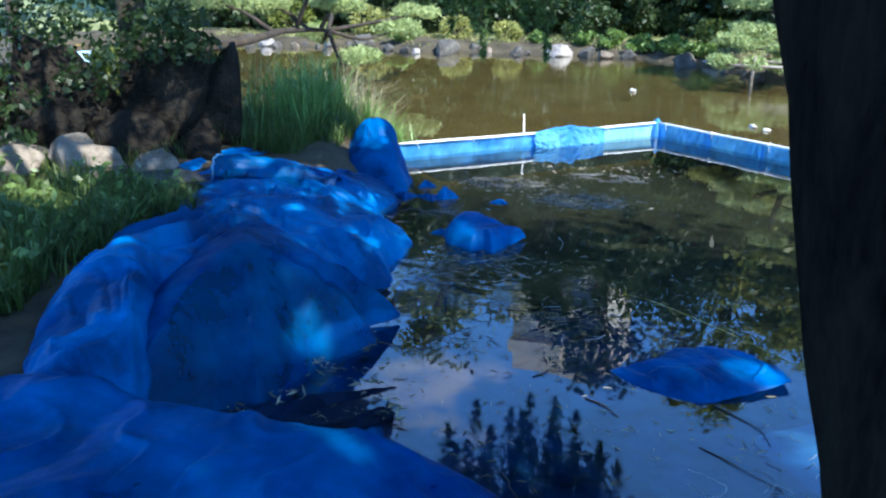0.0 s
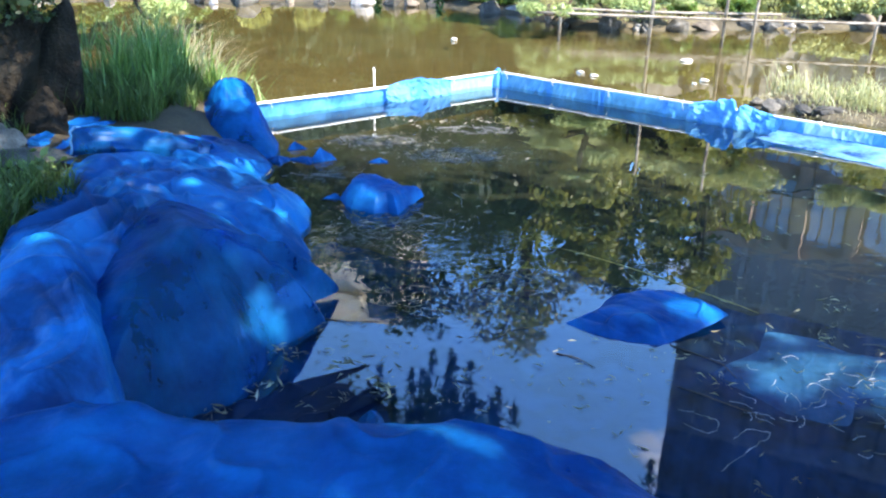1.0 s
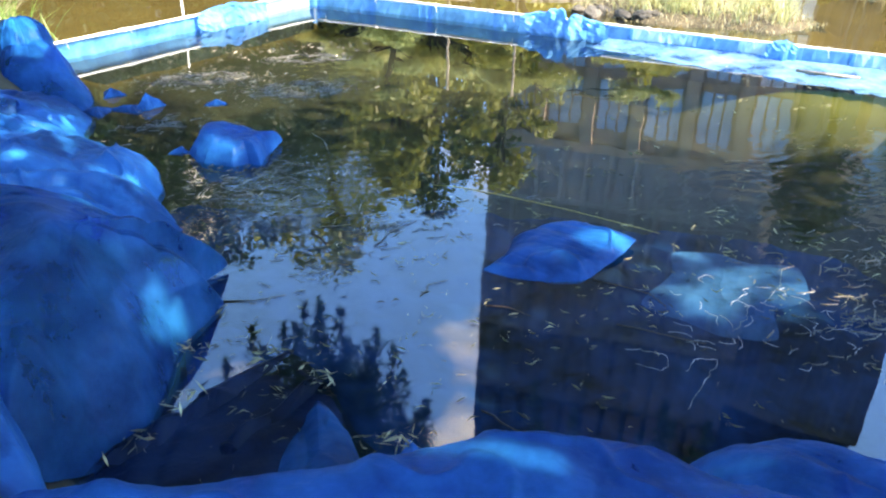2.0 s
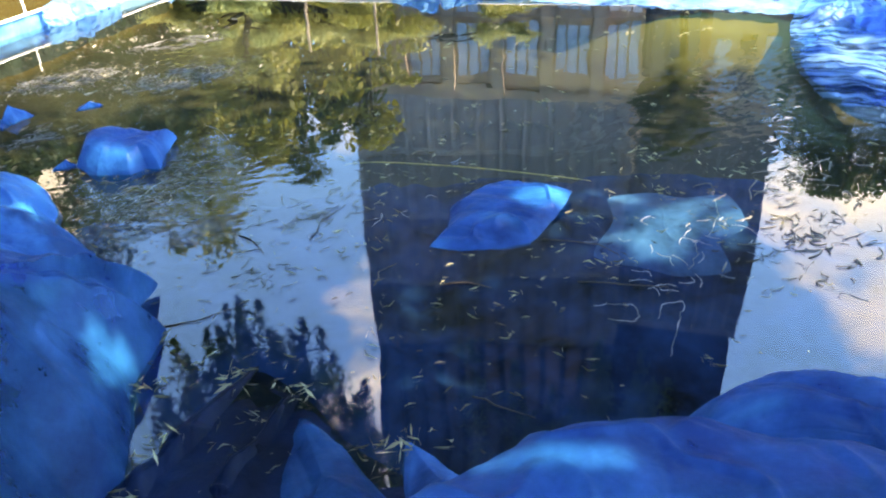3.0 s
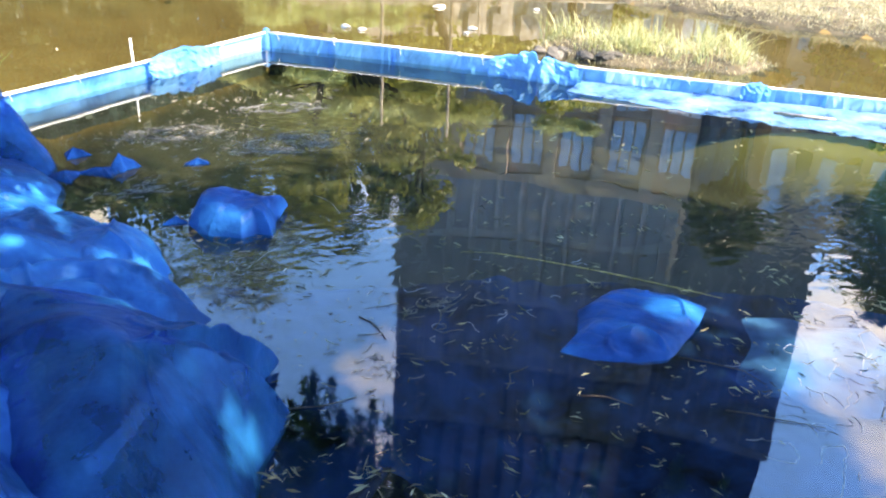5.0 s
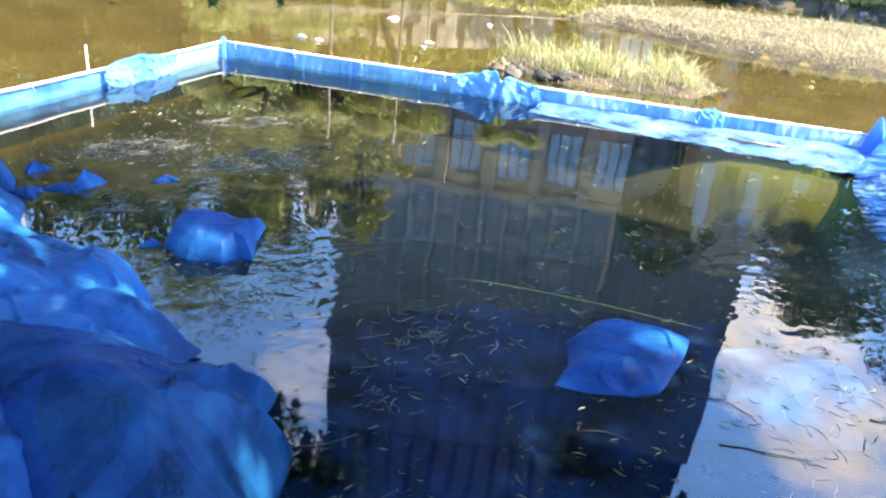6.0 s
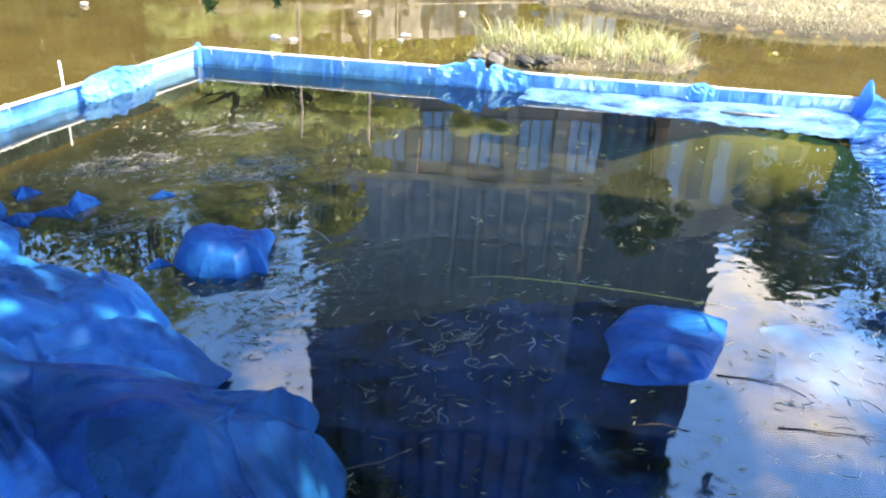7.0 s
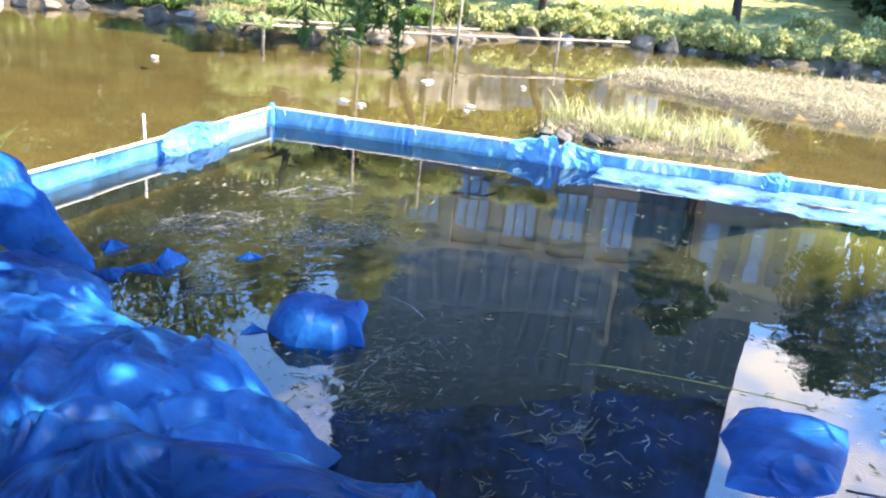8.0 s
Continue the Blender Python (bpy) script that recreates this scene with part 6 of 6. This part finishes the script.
# weeping willow beside the path
willow = thing("willow_tree", "weeping willow with dark furrowed trunk and hanging strands", "tree")
trunk_line = [(1.54, 1.62, 0.2), (1.41, 1.66, 0.91), (1.235, 1.69, 1.69), (1.0, 1.8, 2.8), (1.0, 2.2, 4.2)]
tubes = [tube(curve_points(trunk_line, 40), list(np.linspace(0.185, 0.12, 40)), 24, 2.0, 0.22)]
g = np.random.default_rng(77)
# the first two limbs are unseen, added to shade the left bank
limbs = [(-0.6, 5.2, 4.7), (-1.9, 3.6, 4.7), (0.3, 6.2, 4.9), (2.6, 4.9, 4.8), (-1.2, 4.3, 4.6), (3.2, 2.6, 5.0), (-0.8, 1.4, 4.6), (1.6, -0.6, 4.8), (0.6, 4.4, 5.6), (3.0, 0.8, 5.2), (2.0, 3.4, 5.8)]
for lx, ly, lz in limbs:
    tubes.append(tube(curve_points([(1.0, 2.2, 4.15), ((1.0 + lx) / 2, (2.2 + ly) / 2, lz + 0.25), (lx, ly, lz)], 12), list(np.linspace(0.085, 0.015, 12)), 8))
vv, ff = join(tubes)
piece("trunk", mesh_from("trunk", vv, ff, WILLOW_BARK), willow)
crown = []
for lx, ly, lz in limbs:
    for q in range(16):
        u = g.uniform(0.3, 1.1)
        crown.append(blob((1.0 + (lx - 1.0) * u + g.normal(0, 0.35), 2.2 + (ly - 2.2) * u + g.normal(0, 0.35), 4.3 + (lz - 4.2) * u + g.uniform(-0.5, 0.7)), (0.45, 0.45, 0.4), 90, g, 0.1))
# extra clumps, out of view, added to keep sun off the sheeted mounds
for x, y, z in ((1.55, 3.1, 4.3), (1.3, 1.7, 4.25), (1.0, 3.5, 4.3), (1.15, 1.2, 4.3), (1.75, 2.75, 4.5)):
    crown.append(blob((x, y, z), (0.42, 0.42, 0.25), 420, g, 0.1))
v, f = leaves(np.concatenate(crown), 0.13, 78, 4.0, 0.8)
piece("crown", mesh_tris("crown", v, f, LEAF_WILLOW), willow)


def strand(x, y, top, tip, seed, thick=0.07):
    """A hanging willow shoot: a thin stem and narrow drooping leaves."""
    g = np.random.default_rng(seed)
    sway = g.normal(0, 0.06, 2)
    line = curve_points([(x, y, top), (x + sway[0] * 0.5, y + sway[1] * 0.5, (top + tip) / 2), (x + sway[0], y + sway[1], tip)], 12)
    n = int((top - tip) * 330)
    u = g.uniform(0, 1, n) ** 0.9
    z = top + (tip - top) * u
    wide = thick * np.minimum(1.0, (1 - u) * (top - tip) / 0.5 + 0.1)
    c = np.stack([x + sway[0] * u + g.normal(0, 1, n) * wide, y + sway[1] * u + g.normal(0, 1, n) * wide, z], 1)
    lv, lf = leaves(c, 0.085, seed, 5.5, 0.6)
    return tube(line, list(np.linspace(0.006, 0.002, 12)), 5), (lv, lf)


shoots = []
for k in range(60):
    x, y = g.uniform(-0.7, 1.1), g.uniform(5.0, 6.3)
    shoots.append((x, y, 4.8, 1.95 + abs(g.normal(0, 0.5)), 0.085))
for k in range(22):
    x, y = g.uniform(1.8, 3.1), g.uniform(4.0, 5.1)
    shoots.append((x, y, 4.7, 1.75 + abs(g.normal(0, 0.5)), 0.06))
for x, y, tip in [(-0.19, 5.45, 1.25), (0.11, 5.8, 1.23), (0.48, 6.1, 1.38), (0.85, 5.9, 1.64), (1.09, 5.7, 2.15), (0.3, 5.95, 1.6), (-0.05, 5.6, 1.55), (0.65, 6.0, 1.75)]:
    for dx, dy, up in ((0.0, 0.0, 0.0), (0.07, 0.03, 0.2), (-0.07, 0.02, 0.16), (0.02, -0.05, 0.4), (-0.12, 0.06, 0.36), (0.13, -0.02, 0.42)):
        shoots.append((x + dx, y + dy, 4.8, tip + up, 0.06))
for k in range(60):
    lx, ly, lz = limbs[k % len(limbs)]
    u = g.uniform(0.4, 1.05)
    x, y = 1.0 + (lx - 1.0) * u + g.normal(0, 0.3), 2.2 + (ly - 2.2) * u + g.normal(0, 0.3)
    if y < 3.6:
        shoots.append((x, y, 4.6, 2.3 + abs(g.normal(0, 0.6)), 0.07))
stems, lvs, lfs, off = [], [], [], 0
for k, (x, y, top, tip, th) in enumerate(shoots):
    st, (lv, lf) = strand(x, y, top, tip, 900 + k, th)
    stems.append(st)
    lvs.append(lv)
    lfs.append(lf + off)
    off += len(lv)
vv, ff = join(stems)
piece("shoots", mesh_from("shoots", vv, ff, BARK), willow)
piece("strand_leaves", mesh_tris("strand_leaves", np.concatenate(lvs), np.concatenate(lfs), LEAF_WILLOW), willow)

# ---- things afloat ----
def afloat(n, seed, centre, spread, size, flat=0.92):
    g = np.random.default_rng(seed)
    p = np.column_stack([g.normal(centre[0], spread[0], n), g.normal(centre[1], spread[1], n)])
    keep = (edge_distance(p[:, 0], p[:, 1], POND) > 0.05) & (edge_distance(p[:, 0], p[:, 1], POOL) > 0.05)
    p = p[keep]
    # part of them have drifted together into small rafts
    raft = p[g.integers(0, max(1, len(p) // 8), len(p))]
    p = np.where(g.uniform(0, 1, (len(p), 1)) < 0.4, raft + g.normal(0, 0.03, p.shape), p)
    v, f = leaves(np.column_stack([p, np.full(len(p), 0.004)]), size, seed, 7.5, 0.0, flat)
    # curled: both flanks bow to one side and a tip lifts
    q = v.reshape(-1, 4, 3)
    side = q[:, 1] - q[:, 3]
    bow = g.normal(0, 1.0, (len(q), 1))
    q[:, 1] += side * bow
    q[:, 3] += side * bow
    q[:, 2, 2] += np.abs(g.normal(0, 0.006, len(q)))
    return q.reshape(-1, 3), f


lv, lf, off = [], [], 0
for sd, (c, sp, n, sz) in enumerate([((1.2, 3.8), (0.8, 0.7), 330, 0.046), ((3.0, 5.6), (1.0, 0.8), 240, 0.05), ((0.3, 3.3), (0.5, 0.5), 110, 0.046), ((-0.3, 3.1), (0.2, 0.3), 60, 0.05), ((0.1, 2.75), (0.15, 0.1), 16, 0.05), ((2.4, 3.6), (0.5, 0.4), 80, 0.05), ((4.6, 6.5), (0.5, 0.5), 80, 0.06)]):
    v, f = afloat(n, 1000 + sd, c, sp, sz, 0.97)
    lv.append(v)
    lf.append(f + off)
    off += len(v)
gp = np.random.default_rng(77)
for x, y, z, n in ((0.17, 2.8, 0.03, 26), (-0.05, 3.2, 0.035, 14), (-0.18, 3.4, 0.045, 16), (-0.5, 3.2, 0.05, 14), (-0.66, 3.02, 0.05, 14), (-0.48, 3.5, 0.05, 16)):
    v, f = leaves(np.column_stack([gp.normal(x, 0.035, n), gp.normal(y, 0.035, n), np.full(n, z) + gp.uniform(0, 0.02, n)]), 0.055, int(100 * x + 900), 5.5, 0.0, 0.75)
    lv.append(v)
    lf.append(f + off)
    off += len(v)
thing("fallen_leaves", "narrow yellowed willow leaves floating on the pond", "leaves", "", "stuff", mesh_tris("fallen_leaves", np.concatenate(lv), np.concatenate(lf), DEAD_LEAF))
lv, lf, off = [], [], 0
for sd, (c, sp, n, sz) in enumerate([((-0.15, 7.25), (0.3, 0.16), 700, 0.035), ((0.55, 6.85), (0.3, 0.16), 800, 0.035), ((0.2, 7.9), (0.5, 0.25), 300, 0.03), ((-0.2, 5.0), (0.2, 0.3), 420, 0.035), ((-0.1, 5.3), (0.5, 0.4), 500, 0.03), ((0.1, 6.3), (0.5, 0.3), 450, 0.03), ((1.2, 4.75), (0.5, 0.3), 160, 0.045), ((0.2, 4.1), (0.4, 0.4), 70, 0.045), ((2.2, 3.0), (0.4, 0.35), 70, 0.05), ((-0.35, 3.75), (0.06, 0.25), 60, 0.04)]):
    v, f = afloat(n, 1100 + sd, c, sp, sz, 0.93)
    lv.append(v)
    lf.append(f + off)
    off += len(v)
thing("floating_litter", "mats of dark rotting leaves on the surface", "leaves", "", "stuff", mesh_tris("floating_litter", np.concatenate(lv), np.concatenate(lf), LITTER))
lv, lf, off = [], [], 0
for sd, (c, sp, n) in enumerate([((-0.15, 7.12), (0.24, 0.1), 170), ((0.5, 6.76), (0.24, 0.1), 200), ((0.0, 5.12), (0.25, 0.14), 110), ((0.3, 5.45), (0.25, 0.2), 25), ((0.6, 7.9), (0.35, 0.12), 70)]):
    g = np.random.default_rng(1200 + sd)
    p = np.column_stack([g.normal(c[0], sp[0], n), g.normal(c[1], sp[1], n)])
    p = p[(edge_distance(p[:, 0], p[:, 1], POND) > 0.05) & (edge_distance(p[:, 0], p[:, 1], POOL) > 0.05)]
    v, f = leaves(np.column_stack([p, np.full(len(p), 0.004)]), 0.055, 1200 + sd, 9.0, 0.0, 0.985)
    lv.append(v)
    lf.append(f + off)
    off += len(v)
thing("floating_straw", "bleached straw and reed bits drifting in mats", "straw", "", "stuff", mesh_tris("floating_straw", np.concatenate(lv), np.concatenate(lf), STRAW))


def strand_mat(n, seed, centre, reach, length, thick, ring=0.0):
    """Thin bent stalks lying on the water; with a ring they follow its line."""
    g = np.random.default_rng(seed)
    tubes = []
    for _ in range(n):
        a = g.uniform(0, 6.28)
        d = g.uniform(ring, 1.0) if ring else abs(g.normal(0, 0.6))
        x, y = centre[0] + reach[0] * d * math.cos(a), centre[1] + reach[1] * d * math.sin(a)
        way = (a + 1.57 + g.normal(0, 0.5)) if ring else g.normal(0.2, 0.7)
        L, bend = length * g.uniform(0.4, 1.3), g.normal(0, 0.7)
        pts = []
        for i in range(5):
            u = i / 4 - 0.5
            w = way + bend * u
            pts.append((x + L * u * math.cos(w), y + L * u * math.sin(w) * 0.8, 0.003 + 0.004 * g.uniform(0, 1)))
        tubes.append(tube(pts, [thick * g.uniform(0.5, 1.2)] * 5, 4))
    return join(tubes)


for label, mat, mats in (
        ("grey stalks drifting in ring-shaped mats", MAT_STALK, [(90, 1, (-0.17, 7.22), (0.36, 0.17), 0.16, 0.0024, 0.4), (100, 2, (0.52, 6.78), (0.36, 0.22), 0.16, 0.0024, 0.4), (60, 3, (0.7, 7.6), (0.42, 0.14), 0.15, 0.0024, 0.3), (50, 4, (-0.5, 6.2), (0.35, 0.3), 0.1, 0.0024, 0.0)]),
        ("wet stalks and net threads trailing past the covered stone", WET_STALK, [(60, 5, (0.1, 5.25), (0.35, 0.25), 0.06, 0.002, 0.0), (70, 6, (-0.25, 4.95), (0.3, 0.25), 0.06, 0.002, 0.0), (70, 7, (2.25, 3.0), (0.5, 0.42), 0.09, 0.0032, 0.0), (60, 9, (2.7, 3.4), (0.55, 0.4), 0.1, 0.0032, 0.0), (50, 10, (0.55, 4.4), (0.45, 0.3), 0.09, 0.002, 0.0), (40, 8, (0.1, 4.1), (0.4, 0.4), 0.06, 0.002, 0.0)])):
    v, f = join([strand_mat(n, 1300 + sd, c, r, L, th, ring) for n, sd, c, r, L, th, ring in mats])
    thing("stalk_mat", label, "straw", "", "stuff", mesh_from("stalk_mat", v, f, mat))
# pale wet ridges of the sunken net that just break the surface
gg = random.Random(61)
for k in range(64):
    cx, cy, sx, sy = ((1.72, 3.2, 0.2, 0.2), (2.1, 2.85, 0.26, 0.24), (0.75, 4.35, 0.28, 0.18), (2.3, 3.05, 0.2, 0.2))[k % 4]
    x, y, way = gg.gauss(cx, sx), gg.gauss(cy, sy), gg.uniform(0, 6.28)
    line = []
    for i in range(gg.choice([3, 4, 5])):
        line.append((x, y, 0.001))
        way += gg.choice([-1.3, -0.4, 0.3, 0.5, 1.4])
        x, y = x + 0.034 * math.cos(way), y + 0.034 * math.sin(way)
    n = 6 * len(line)
    v, f = tube(curve_points(line, n), [0.0012 + 0.0022 * abs(n3(i * 0.5, k, 2.0)) for i in range(n)], 6)
    thing("net_ridge", "pale wet ridge of sunken net at the surface", "netting", "net ridges", "", mesh_from("net_ridge", v, f, WET_RIDGE))
for k, (a, b, c) in enumerate([((1.30, 3.62), (1.48, 3.44), (1.5, 3.33)), ((1.22, 3.26), (1.36, 3.14), (1.5, 3.03)), ((0.42, 4.2), (0.52, 4.32), (0.7, 4.42)), ((-0.34, 3.9), (-0.2, 3.86), (-0.06, 3.87)), ((0.48, 2.9), (0.52, 2.82), (0.6, 2.7)), ((0.16, 4.42), (0.2, 4.3), (0.2, 4.2)), ((4.6, 6.7), (4.75, 6.52), (4.92, 6.3)), ((0.75, 3.55), (0.84, 3.5), (0.9, 3.42)), ((0.5, 3.7), (0.56, 3.78), (0.66, 3.8))]):
    v, f = tube([(*a, 0.003), ((a[0] + b[0]) / 2 + 0.012, (a[1] + b[1]) / 2, 0.004), (*b, 0.006), (*c, 0.003)], [0.0032, 0.003, 0.0024, 0.0015], 6, k, 0.3)
    thing("floating_twig", "thin wet twig floating on the pond", "twig", "floating twigs", "", mesh_from("floating_twig", v, f, TWIG))
